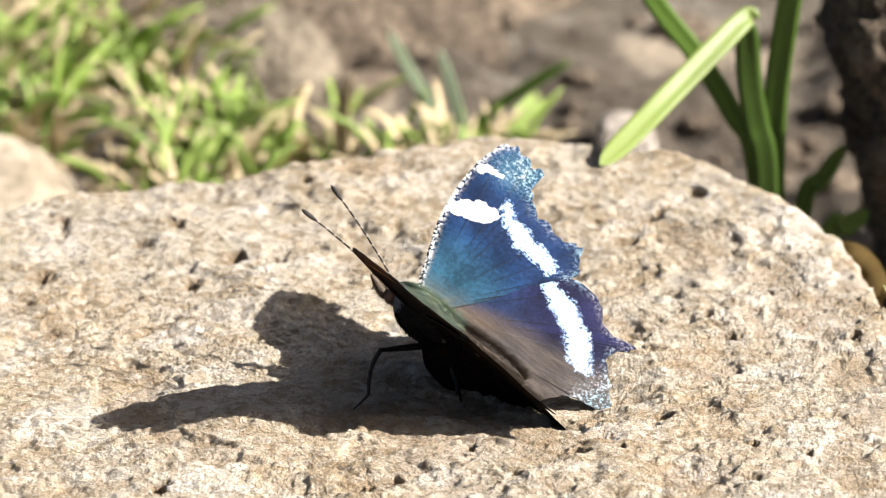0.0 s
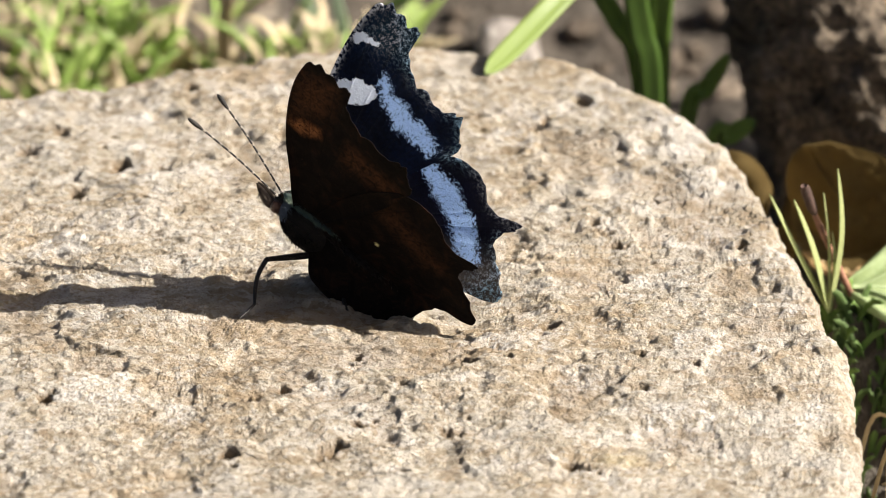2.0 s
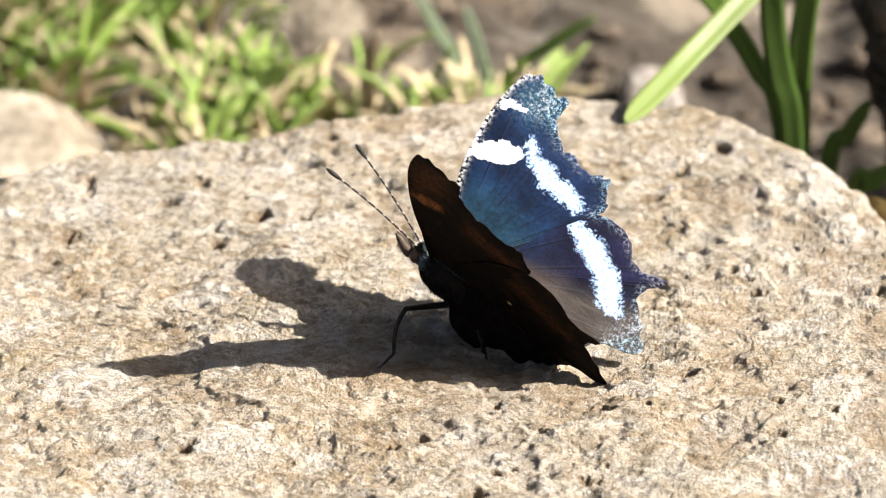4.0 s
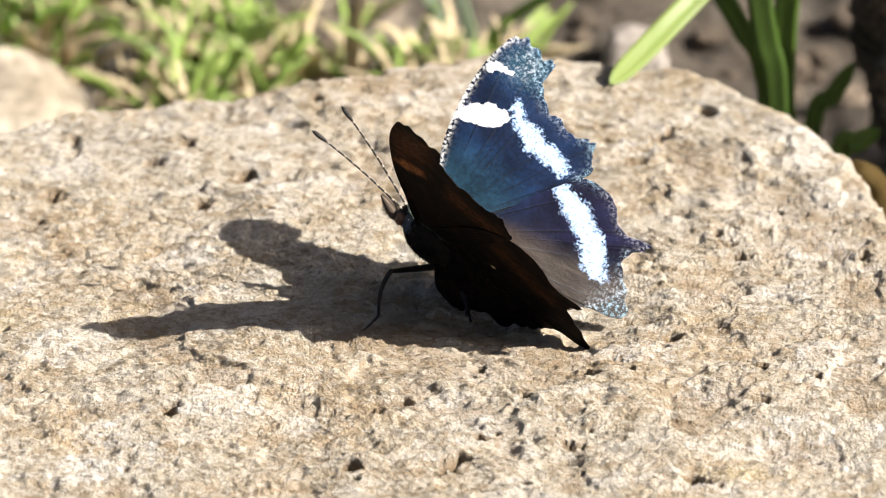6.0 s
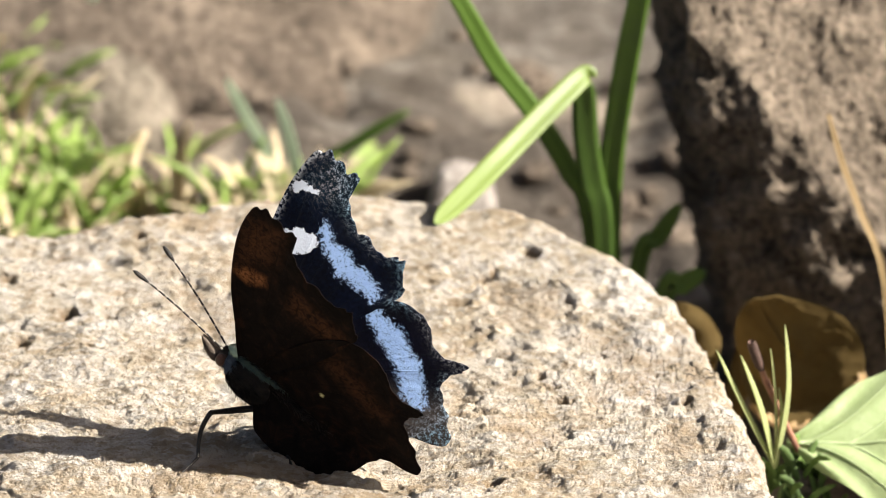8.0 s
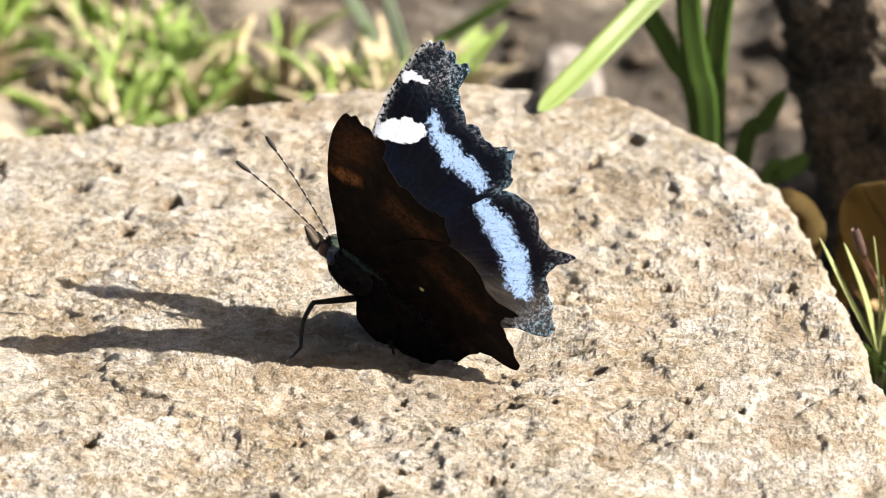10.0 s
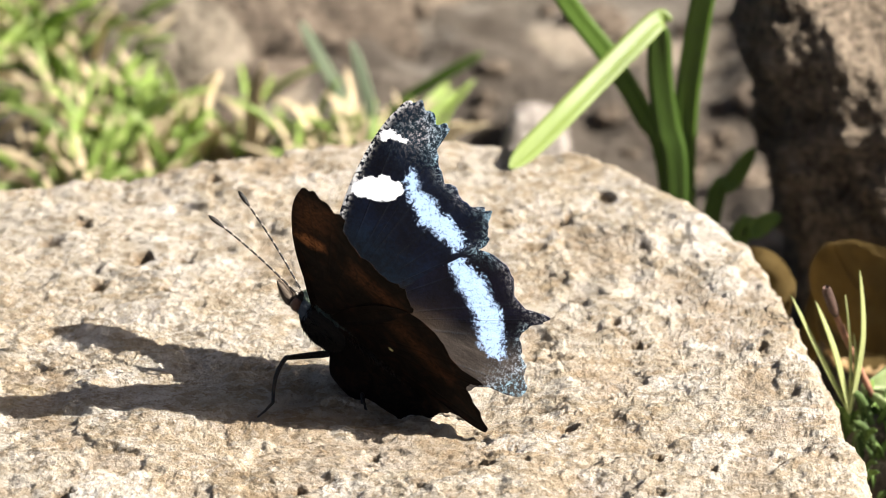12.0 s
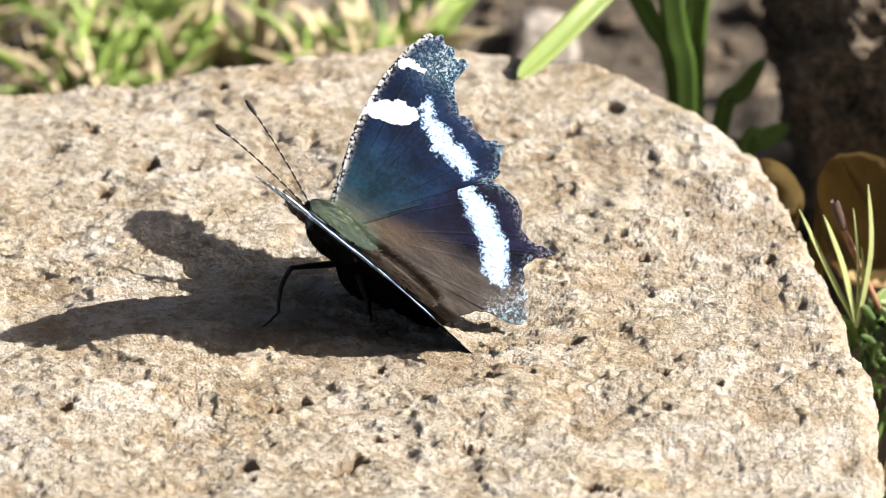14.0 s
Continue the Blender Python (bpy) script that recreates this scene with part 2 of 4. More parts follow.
    m.link(x.outputs[0], m.out.inputs["Surface"])
    return m.m


def mat_wing_under():
    m = Mat("wing_under")
    mott = m.noise(330, 5, 0.65, 0.6)
    blot = m.noise(750, 4, 0.7, 1.0)
    speck = m.noise(2400, 3, 0.7)
    c = m.ramp(mott, [(0.40, (0.004, 0.0028, 0.0022)), (0.54, (0.008, 0.0052, 0.0038)), (0.68, (0.020, 0.009, 0.005))])
    c = m.mix(m.maths("MULTIPLY", m.attr("rust"), m.ramp(blot, [(0.38, 0.15), (0.60, 1.0)])), c, (0.29, 0.115, 0.042))
    c = m.mix(m.maths("MULTIPLY", m.ramp(speck, [(0.6, 0.0), (0.75, 1.0)]), 0.3), c, (0.06, 0.030, 0.016))
    c = m.mix(m.attr("dot"), c, (0.70, 0.62, 0.30))
    c = m.mix(m.maths("MULTIPLY", m.attr("vein"), 0.5), c, (0.004, 0.003, 0.002))
    m.bump(mott, 0.00015, 0.6)
    return m.done(c, 0.8, 0.06)


def mat_hair(name, dark, light):
    m = Mat(name)
    n = m.noise(1400, 4, 0.7, 0.0, (0.25, 1, 1))
    w = m.noise(200, 3, 0.6)
    c = m.mix(m.ramp(n, [(0.35, 0.0), (0.65, 1.0)]), dark, light)
    c = m.mix(m.maths("MULTIPLY", w, 0.4), c, dark)
    m.bump(n, 0.0002, 0.9)
    return m.done(c, 0.75, 0.2)


def mat_plain(name, dark, light, scale, rough=0.6, spec=0.3, through=0.0, bump=0.0003):
    m = Mat(name)
    n = m.noise(scale, 5, 0.65, 0.3)
    f = m.noise(scale * 6, 4, 0.7)
    c = m.mix(m.ramp(n, [(0.32, 0.0), (0.68, 1.0)]), dark, light)
    c = m.mix(m.maths("MULTIPLY", m.ramp(f, [(0.55, 0.0), (0.7, 1.0)]), 0.35), c, tuple(a * 0.6 for a in dark))
    m.bump(f, bump, 0.7)
    return m.done(c, rough, spec, through)


LIMESTONE = mat_limestone()
DARK_STONE = mat_stone("weathered_stone", (0.022, 0.0155, 0.009), (0.43, 0.345, 0.26), 110, 0.010)
PALE_STONE = mat_stone("pale_stone", (0.20, 0.165, 0.12), (0.42, 0.37, 0.30), 40, 0.002)
BROWN_STONE = mat_stone("brown_stone", (0.035, 0.027, 0.020), (0.24, 0.19, 0.145), 60, 0.004)
SAND_STONE = mat_stone("sand_stone", (0.09, 0.075, 0.056), (0.24, 0.205, 0.160), 60, 0.003)
GREY_STONE = mat_stone("grey_stone", (0.22, 0.19, 0.17), (0.48, 0.44, 0.40), 80, 0.002)
SOIL = mat_soil()
LEAF_GREEN = mat_blade("blade_green", (0.042, 0.095, 0.008), (0.115, 0.215, 0.022), 0.3)
LEAF_BRIGHT = mat_blade("blade_bright", (0.125, 0.19, 0.028), (0.195, 0.262, 0.058), 0.25)
LEAF_DARK = mat_blade("blade_dark", (0.036, 0.082, 0.007), (0.06, 0.12, 0.010), 0.25)
SPRIG = mat_blade("sprig", (0.48, 0.54, 0.22), (0.56, 0.60, 0.30), 0.4)
LEAF_BLUE = mat_blade("blade_bluish", (0.28, 0.38, 0.22), (0.42, 0.50, 0.36), 0.4)
GRASS_GREEN = mat_blade("grass_green", (0.18, 0.30, 0.045), (0.41, 0.55, 0.15), 0.45)
GRASS_DRY = mat_blade("grass_dry", (0.50, 0.40, 0.24), (0.66, 0.56, 0.37), 0.35, 0.7)
STRAW = mat_blade("straw", (0.40, 0.27, 0.12), (0.52, 0.37, 0.18), 0.2, 0.6)
WING_TOP = mat_wing_top()
WING_UNDER = mat_wing_under()
HAIR_BLUE = mat_hair("hair_blue_grey", (0.13, 0.20, 0.195), (0.32, 0.36, 0.22))
HAIR_PALE = mat_hair("hair_pale", (0.14, 0.16, 0.18), (0.34, 0.38, 0.42))
HAIR_DARK = mat_hair("hair_dark", (0.006, 0.0045, 0.0038), (0.024, 0.018, 0.013))
HAIR_BROWN = mat_hair("hair_brown", (0.045, 0.033, 0.024), (0.14, 0.112, 0.088))
CHITIN = mat_plain("chitin", (0.006, 0.005, 0.004), (0.022, 0.016, 0.012), 600, 0.45, 0.4)
CHITIN_PALE = mat_plain("chitin_pale", (0.25, 0.22, 0.18), (0.42, 0.38, 0.32), 600, 0.6)
EYE = mat_plain("eye", (0.05, 0.022, 0.014), (0.15, 0.06, 0.03), 900, 0.3, 0.5)
DRY_LEAF = mat_plain("dry_leaf", (0.14, 0.095, 0.036), (0.21, 0.150, 0.062), 70, 0.75, 0.05, 0.5)
DRY_RIM = mat_plain("dry_rim", (0.55, 0.36, 0.16), (0.72, 0.52, 0.30), 200, 0.7, 0.2, 0.3)
TWIG = mat_plain("twig", (0.16, 0.075, 0.05), (0.34, 0.17, 0.11), 300, 0.7)
TWIG_TIP = mat_plain("twig_tip", (0.03, 0.018, 0.014), (0.12, 0.07, 0.055), 400, 0.8)
BROAD_LEAF = mat_plain("broad_leaf", (0.30, 0.39, 0.17), (0.38, 0.46, 0.24), 120, 0.5, 0.35, 0.35)
LEAF_VEIN = mat_plain("leaf_vein", (0.38, 0.47, 0.24), (0.44, 0.53, 0.30), 200, 0.5, 0.3, 0.3)
MOSS = mat_blade("moss", (0.05, 0.10, 0.018), (0.14, 0.23, 0.05), 0.25, 0.7)


# ---- tools ----
def part(name, bm, material, parent=None, label="", smooth=True):
    """Links a bmesh as one mesh object, under its thing if one is given."""
    me = bpy.data.meshes.new(name)
    bm.to_mesh(me)
    bm.free()
    mats = material if isinstance(material, (list, tuple)) else [material]
    for m in mats:
        me.materials.append(m)
    me.polygons.foreach_set("use_smooth", [smooth] * len(me.polygons))
    ob = new(name, me)
    ob.parent = parent
    return tagged(ob, label)


def mesh_of(name, verts, faces, materials, parent=None, label="", floats=None, slots=None):
    """Links arrays of vertices and faces as one smooth mesh object, with float attributes by vertex."""
    me = bpy.data.meshes.new(name)
    v, f = np.asarray(verts, np.float32), np.asarray(faces, np.int32)
    me.vertices.add(len(v))
    me.vertices.foreach_set("co", v.ravel())
    me.loops.add(f.size)
    me.loops.foreach_set("vertex_index", f.ravel())
    me.polygons.add(len(f))
    me.polygons.foreach_set("loop_start", np.arange(0, f.size, f.shape[1], dtype=np.int32))
    me.update(calc_edges=True)
    me.validate()
    for m in materials:
        me.materials.append(m)
    me.polygons.foreach_set("use_smooth", [True] * len(me.polygons))
    if slots is not None:
        me.polygons.foreach_set("material_index", [int(k) for k in slots])
    for key, values in (floats or {}).items():
        a = me.attributes.new(key, "FLOAT", "POINT")
        a.data.foreach_set("value", np.asarray(values, np.float32))
    me.update()
    ob = new(name, me)
    ob.parent = parent
    return tagged(ob, label)


def lattice(p, seed=0):
    """Smooth value noise, 0 to 1, at rows of points."""
    q = np.floor(p).astype(np.int64)
    f = p - q
    f = f * f * (3 - 2 * f)
    keys = [q[:, 0] * 374761393 + seed * 974711, q[:, 1] * 668265263, q[:, 2] * 2147483647]
    total = 0.0
    for a in (0, 1):
        wa = f[:, 0] if a else 1 - f[:, 0]
        for b in (0, 1):
            wb = wa * (f[:, 1] if b else 1 - f[:, 1])
            ab = keys[0] + keys[1] + (a * 374761393 + b * 668265263)
            for c in (0, 1):
                h = (ab + (keys[2] + c * 2147483647)) & 0x7FFFFFFF
                h = (h ^ (h >> 13)) * 1274126177 & 0x7FFFFFFF
                h = (h ^ (h >> 16)) * 668265263 & 0x7FFFFFFF
                total = total + wb * (f[:, 2] if c else 1 - f[:, 2]) * (((h ^ (h >> 15)) & 0xFFFFFF) * (1 / float(0xFFFFFF)))
    return total


def fbm(p, scale, octaves=4, gain=0.5, seed=0):
    """Layered noise about zero, about -1 to 1."""
    total, size, norm = 0.0, 1.0, 0.0
    for k in range(octaves):
        total = total + size * (2 * lattice(p * scale * 2.03**k + 17.3 * k, seed + k) - 1)
        norm += size
        size *= gain
    return total / norm


def smooth(a, b, x):
    t = np.clip((x - a) / (b - a), 0, 1)
    return t * t * (3 - 2 * t)


def grid_faces(rows, cols, wrap=False, start=0):
    r, c = np.meshgrid(np.arange(rows - 1), np.arange(cols if wrap else cols - 1), indexing="ij")
    a = r * cols + c
    b = r * cols + (c + 1) % cols
    return np.stack([a, b, b + cols, a + cols], -1).reshape(-1, 4) + start


def tube(bm, points, radii, seg=8, flat=1.0):
    """A closed tube along points; flat squeezes it in height."""
    pts = [Vector(p) for p in points]
    rings = []
    side = None
    for k, p in enumerate(pts):
        d = (pts[min(k + 1, len(pts) - 1)] - pts[max(k - 1, 0)]).normalized()
        up = Vector((0, 0, 1)) if abs(d.z) < 0.9 else Vector((0, 1, 0))
        s = d.cross(up).normalized()
        if side and s.dot(side) < 0:
            s = -s
        side = s
        u = s.cross(d)
        r = radii[k] if isinstance(radii, (list, tuple)) else radii
        rings.append([bm.verts.new(p + (s * math.cos(a) + u * math.sin(a) * flat) * r) for a in (2 * math.pi * n / seg for n in range(seg))])
    for a, b in zip(rings, rings[1:]):
        for n in range(seg):
            bm.faces.new((a[n], a[(n + 1) % seg], b[(n + 1) % seg], b[n]))
    bm.faces.new(rings[0])
    bm.faces.new(list(reversed(rings[-1])))
    return bm


def curve_through(points, count):
    """Points along a smooth line through the given ones."""
    p = np.array(points, float)
    n = len(p)
    out = []
    for t in np.linspace(0, n - 1, count):
        k = min(int(t), n - 2)
        f = t - k
        p0, p1, p2, p3 = p[max(k - 1, 0)], p[k], p[k + 1], p[min(k + 2, n - 1)]
        out.append(0.5 * (2 * p1 + (p2 - p0) * f + (2 * p0 - 5 * p1 + 4 * p2 - p3) * f**2 + (3 * p1 - p0 - 3 * p2 + p3) * f**3))
    return np.array(out)


def blade_arrays(points, width, normal, count=14, across=5, fold=0.25, tip=0.9, thick=0.0002):
    """A long leaf: a folded strip of two sheets along a line, narrowing to its tip. Returns vertices, faces, place along."""
    line = curve_through(points, count)
    d = np.gradient(line, axis=0)
    d /= np.linalg.norm(d, axis=1)[:, None]
    side = np.cross(d, np.array(normal, float))
    side /= np.linalg.norm(side, axis=1)[:, None] + 1e-12
    up = np.cross(side, d)
    s = np.linspace(0, 1, count)
    w = width / 2 * np.minimum(1, 0.55 + 1.5 * s) * (1 - s ** (1 / max(1 - tip, 0.05))) + width * 0.02
    a = np.linspace(-1, 1, across)
    top = line[:, None] + side[:, None] * (w[:, None] * a)[..., None] + up[:, None] * (w[:, None] * fold * np.abs(a))[..., None]
    low = top - up[:, None] * thick
    v = np.concatenate([top.reshape(-1, 3), low.reshape(-1, 3)])
    f = grid_faces(count, across)
    n = count * across
    rim = np.array(list(range(across)) + [k * across + across - 1 for k in range(1, count)] + list(range(n - 2, n - across - 1, -1)) + [k * across for k in range(count - 2, 0, -1)])
    nxt = np.roll(rim, -1)
    skirt = np.stack([rim, rim + n, nxt + n, nxt], -1)
    along = np.tile(np.repeat(s, across), 2)
    return v, np.concatenate([f, f[:, ::-1] + n, skirt]), along


def blade_object(name, points, width, normal, material, parent=None, label="", **shape):
    v, f, along = blade_arrays(points, width, normal, **shape)
    a = np.linspace(-1, 1, shape.get("across", 5))
    return mesh_of(name, v, f, [material], parent, label, {"along": along, "across": np.tile(a, len(v) // len(a))})


def stone(name, centre, planes, material, label, category, rough=0.006, scale=60.0, seed=0, rows=90, cols=150, soft=14.0, sink=0.0):
    """A rough block bounded by planes (normal, distance from its centre), with worn edges."""
    th, ph = np.meshgrid(np.linspace(0.0, math.pi, rows), np.linspace(0, 2 * math.pi, cols, endpoint=False), indexing="ij")
    d = np.stack([np.sin(th) * np.cos(ph), np.sin(th) * np.sin(ph), np.cos(th)], -1).reshape(-1, 3)
    total = 0.0
    for n, far in planes:
        n = np.array(n, float) / np.linalg.norm(n)
        total = total + np.maximum(d @ n / far, 0) ** soft
    r = total ** (-1 / soft)
    p = d * r[:, None]
    p = p * (1 + fbm(p, scale * 0.3, 3, 0.5, seed)[:, None] * 0.08)
    p = p + d * (rough * fbm(p, scale, 6, 0.6, seed + 9))[:, None]
    ob = mesh_of(name, p, grid_faces(rows, cols, True), [material])
    ob.location = centre
    return tagged(ob, label, category)


# ---- ground ----
GROUND = -0.08


def ground_height(x, y):
    p = np.stack([x, y, np.zeros_like(x)], -1)
    near = np.exp(-((x / 0.8) ** 2 + (y / 0.8) ** 2))
    h = GROUND + near * (0.016 * fbm(p, 16, 4, 0.5, 3) + 0.004 * fbm(p, 90, 4, 0.55, 5))
    h = h + 0.053 * np.exp(-(((x - 0.089) / 0.015) ** 2 + ((y + 0.008) / 0.013) ** 2))
    h = h + 0.018 * smooth(0.16, 0.30, y) * np.exp(-((x / 0.35) ** 2)) * (0.6 + 0.8 * fbm(p, 9, 2, 0.5, 8))
    return h


def build_ground():
    a = np.linspace(-1, 1, 401)
    span = 0.30 * a + 2200 * np.sign(a) * np.maximum(np.abs(a) - 0.62, 0) ** 5 / 0.38**5
    x, y = np.meshgrid(span, span + 0.06, indexing="ij")
    x, y = x.ravel(), y.ravel()
    v = np.stack([x, y, ground_height(x, y)], -1)
    p = np.stack([x, y, 0 * x], -1)
    ragged = 1.1 * fbm(p, 80, 4, 0.65, 33)
    sand, dark_soil = 0 * x, 0 * x
    for px, py, size in ((-0.037, 0.216, 0.014), (-0.020, 0.209, 0.011), (0.050, 0.236, 0.014), (0.072, 0.236, 0.010), (-0.049, 0.190, 0.010), (-0.085, 0.23, 0.012), (0.078, 0.182, 0.006), (0.001, 0.240, 0.008)):
        sand = np.maximum(sand, 1 - smooth(0.4, 1.1, np.hypot(x - px, (y - py) * 0.8) / size + ragged))
    # darker soil patches: place and reach in metres
    for px, py, size in ((0.016, 0.208, 0.017), (0.014, 0.178, 0.016), (0.046, 0.180, 0.028), (0.070, 0.176, 0.026), (0.040, 0.204, 0.022), (-0.001, 0.220, 0.012), (0.043, 0.204, 0.013), (-0.048, 0.245, 0.010), (0.064, 0.205, 0.024), (-0.012, 0.190, 0.006)):
        dark_soil = np.maximum(dark_soil, 1 - smooth(0.4, 1.2, np.hypot(x - px, (y - py) * 0.8) / size + ragged))
    ob = mesh_of("ground", v, grid_faces(401, 401), [SOIL], floats={"sand": sand, "dark_soil": dark_soil})
    return tagged(ob, "bare brown soil with small lumps and grit", "ground", kind="structure")


build_ground()


def build_gravel():
    """Loose stones and clods on the soil."""
    rng = np.random.default_rng(12)
    th, ph = np.meshgrid(np.linspace(0, math.pi, 8), np.linspace(0, 2 * math.pi, 12, endpoint=False), indexing="ij")
    d = np.stack([np.sin(th) * np.cos(ph), np.sin(th) * np.sin(ph), np.cos(th)], -1).reshape(-1, 3)
    vs, fs = [], []
    for k in range(420):
        x, y = rng.uniform(-0.17, 0.15), rng.uniform(0.175, 0.36)
        size = rng.choice([0.0016, 0.0026, 0.004, 0.006], p=[0.45, 0.33, 0.16, 0.06]) * rng.uniform(0.7, 1.3)
        z = float(ground_height(np.array([x]), np.array([y]))[0])
        p = d * (1 + 0.35 * fbm(d + k * 3.7, 1.3, 3, 0.5, k))[:, None] * size * (rng.uniform(0.8, 1.4), rng.uniform(0.7, 1.2), rng.uniform(0.45, 0.8))
        vs.append(p + (x, y, z + size * 0.2))
        fs.append(grid_faces(8, 12, True, k * 96))
    ob = mesh_of("gravel", np.concatenate(vs), np.concatenate(fs), [BROWN_STONE])
    return tagged(ob, "loose brown and grey stones and clods on the soil", "gravel", kind="stuff")


build_gravel()


# ---- the large stone ----
STONE_MID = (-0.025, -0.070)


def slab_top(y):
    """Height of the slab's top: it falls away from front to back."""
    return -0.006 * np.tanh((y + 0.050) / 0.025)


def build_rock():
    """The pitted slab on which the butterfly sits."""
    rows, cols = 500, 1060
    cx, cy = STONE_MID
    # plan of the rim, bearing in degrees and reach in metres
    rim = [(-180, 0.125), (-150, 0.128), (-120, 0.120), (-90, 0.114), (-60, 0.118), (-40, 0.122), (-22, 0.1155), (-7.5, 0.109), (4, 0.107), (14, 0.107), (22, 0.109), (30, 0.1135), (36.5, 0.118), (42, 0.1205), (47, 0.122),
           (51, 0.1225), (55.5, 0.1265), (58, 0.1265), (63, 0.1225), (67, 0.1205), (74.6, 0.1165), (78, 0.1118), (84, 0.1062), (88, 0.103), (97, 0.1005), (106, 0.100), (112, 0.100), (125, 0.102), (140, 0.105), (160, 0.113), (180, 0.125)]
    ang = np.linspace(-math.pi, math.pi, cols, endpoint=False)
    deg, reach = np.array(rim).T
    fine = np.linspace(-180, 180, 721)
    smooth_reach = np.interp(fine, deg, reach)
    kernel = np.hanning(11) / np.hanning(11).sum()
    smooth_reach = np.convolve(np.concatenate([smooth_reach[-41:-1], smooth_reach, smooth_reach[1:41]]), kernel, "same")[40:-40]
    reach = np.interp(np.degrees(ang), fine, smooth_reach)
    # profile: in over the top, round the edge, down the side
    s = np.linspace(0, 1, rows) ** 0.8
    top_end = 0.80
    out = np.where(s < top_end, s / top_end * 0.955, 0.0)
    turn = np.clip((s - top_end) / 0.10, 0, 1) * math.pi / 2
    out = np.where(s >= top_end, 0.955 + 0.045 * np.sin(turn), out)
    down = np.where(s >= top_end, 0.007 * (1 - np.cos(turn)), 0.0)
    fall = np.clip((s - top_end - 0.10) / 0.10, 0, 1)
    down = down + fall * 0.085
    out = out - 0.06 * fall
    x = cx + out[:, None] * reach * np.cos(ang)
    y = cy + out[:, None] * reach * np.sin(ang)
    z = -np.repeat(down[:, None], cols, 1)
    # lay the plan onto the falling top
    far = np.linspace(-0.3, 0.2, 1001)
    y = np.interp(y, far + 1.82 * slab_top(far), far)
    z = z + slab_top(y)
    p = np.stack([x, y, z], -1).reshape(-1, 3)
    flat = (1 - np.clip(down / 0.02, 0, 1))[:, None].repeat(cols, 1).ravel()
    # surface normal, roughly: up on top, outward on the side
    lift = np.cos(np.clip(np.repeat(np.where(s >= top_end, turn, 0)[:, None], cols, 1), 0, math.pi / 2)).ravel()
    n = np.stack([np.repeat((np.cos(ang))[None], rows, 0).ravel() * np.sqrt(1 - lift**2), np.repeat((np.sin(ang))[None], rows, 0).ravel() * np.sqrt(1 - lift**2), lift], -1)
    q = p.copy()
    warp = np.stack([fbm(p, 160, 3, 0.5, 40), fbm(p, 160, 3, 0.5, 44), fbm(p, 160, 3, 0.5, 48)], -1) * 0.0016
    q = q + warp
    h = 0.0020 * fbm(p, 26, 3, 0.5, 1) * (0.5 + 0.5 * (1 - flat) + 0.3)
    h = h + 0.0014 * (0.45 - np.abs(fbm(q, 130, 4, 0.6, 11)))
    h = h + 0.0010 * fbm(q * (0.5, 1.5, 1), 170, 3, 0.6, 15) + 0.0014 * fbm(q, 62, 3, 0.5, 17) * flat
    h = h + 0.00082 * fbm(q * (0.8, 1.6, 1), 560, 4, 0.66, 21)
    # broken crust: low patches with steep rims
    h = h - 0.0007 * smooth(0.10, 0.22, fbm(q, 75, 4, 0.55, 31))
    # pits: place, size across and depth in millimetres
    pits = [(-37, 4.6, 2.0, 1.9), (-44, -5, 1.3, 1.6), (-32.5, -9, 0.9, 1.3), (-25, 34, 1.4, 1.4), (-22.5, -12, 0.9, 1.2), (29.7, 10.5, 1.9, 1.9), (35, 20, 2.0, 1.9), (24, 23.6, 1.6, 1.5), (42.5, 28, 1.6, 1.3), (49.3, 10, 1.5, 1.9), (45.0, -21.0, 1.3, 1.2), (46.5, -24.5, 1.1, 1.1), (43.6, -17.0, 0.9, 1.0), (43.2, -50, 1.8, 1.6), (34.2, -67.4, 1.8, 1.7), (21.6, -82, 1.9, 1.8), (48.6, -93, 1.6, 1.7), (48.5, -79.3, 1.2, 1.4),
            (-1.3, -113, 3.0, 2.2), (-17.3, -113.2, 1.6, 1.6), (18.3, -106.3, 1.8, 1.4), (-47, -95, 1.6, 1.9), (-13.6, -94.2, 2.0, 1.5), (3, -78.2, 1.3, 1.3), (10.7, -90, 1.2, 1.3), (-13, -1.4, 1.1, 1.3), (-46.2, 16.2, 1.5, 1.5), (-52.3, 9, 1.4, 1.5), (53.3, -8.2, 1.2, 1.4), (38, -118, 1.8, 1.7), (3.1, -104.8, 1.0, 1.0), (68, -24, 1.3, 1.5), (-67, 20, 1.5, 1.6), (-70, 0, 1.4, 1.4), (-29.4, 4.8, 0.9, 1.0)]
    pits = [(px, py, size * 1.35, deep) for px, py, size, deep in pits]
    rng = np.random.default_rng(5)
    # painted shade of the low crust; each pit adds its own below
    recess_shade = 0.45 * smooth(0.16, 0.34, fbm(q, 75, 4, 0.55, 31))
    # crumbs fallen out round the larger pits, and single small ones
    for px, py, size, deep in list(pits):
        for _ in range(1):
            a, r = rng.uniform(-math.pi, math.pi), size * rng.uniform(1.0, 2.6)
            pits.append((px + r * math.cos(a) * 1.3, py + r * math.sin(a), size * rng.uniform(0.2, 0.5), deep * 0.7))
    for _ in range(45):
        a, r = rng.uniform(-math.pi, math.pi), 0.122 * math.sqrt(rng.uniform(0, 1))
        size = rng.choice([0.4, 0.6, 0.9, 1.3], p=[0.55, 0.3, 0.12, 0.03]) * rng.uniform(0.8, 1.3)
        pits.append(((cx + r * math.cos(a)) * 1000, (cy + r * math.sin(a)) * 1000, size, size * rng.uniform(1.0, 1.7)))
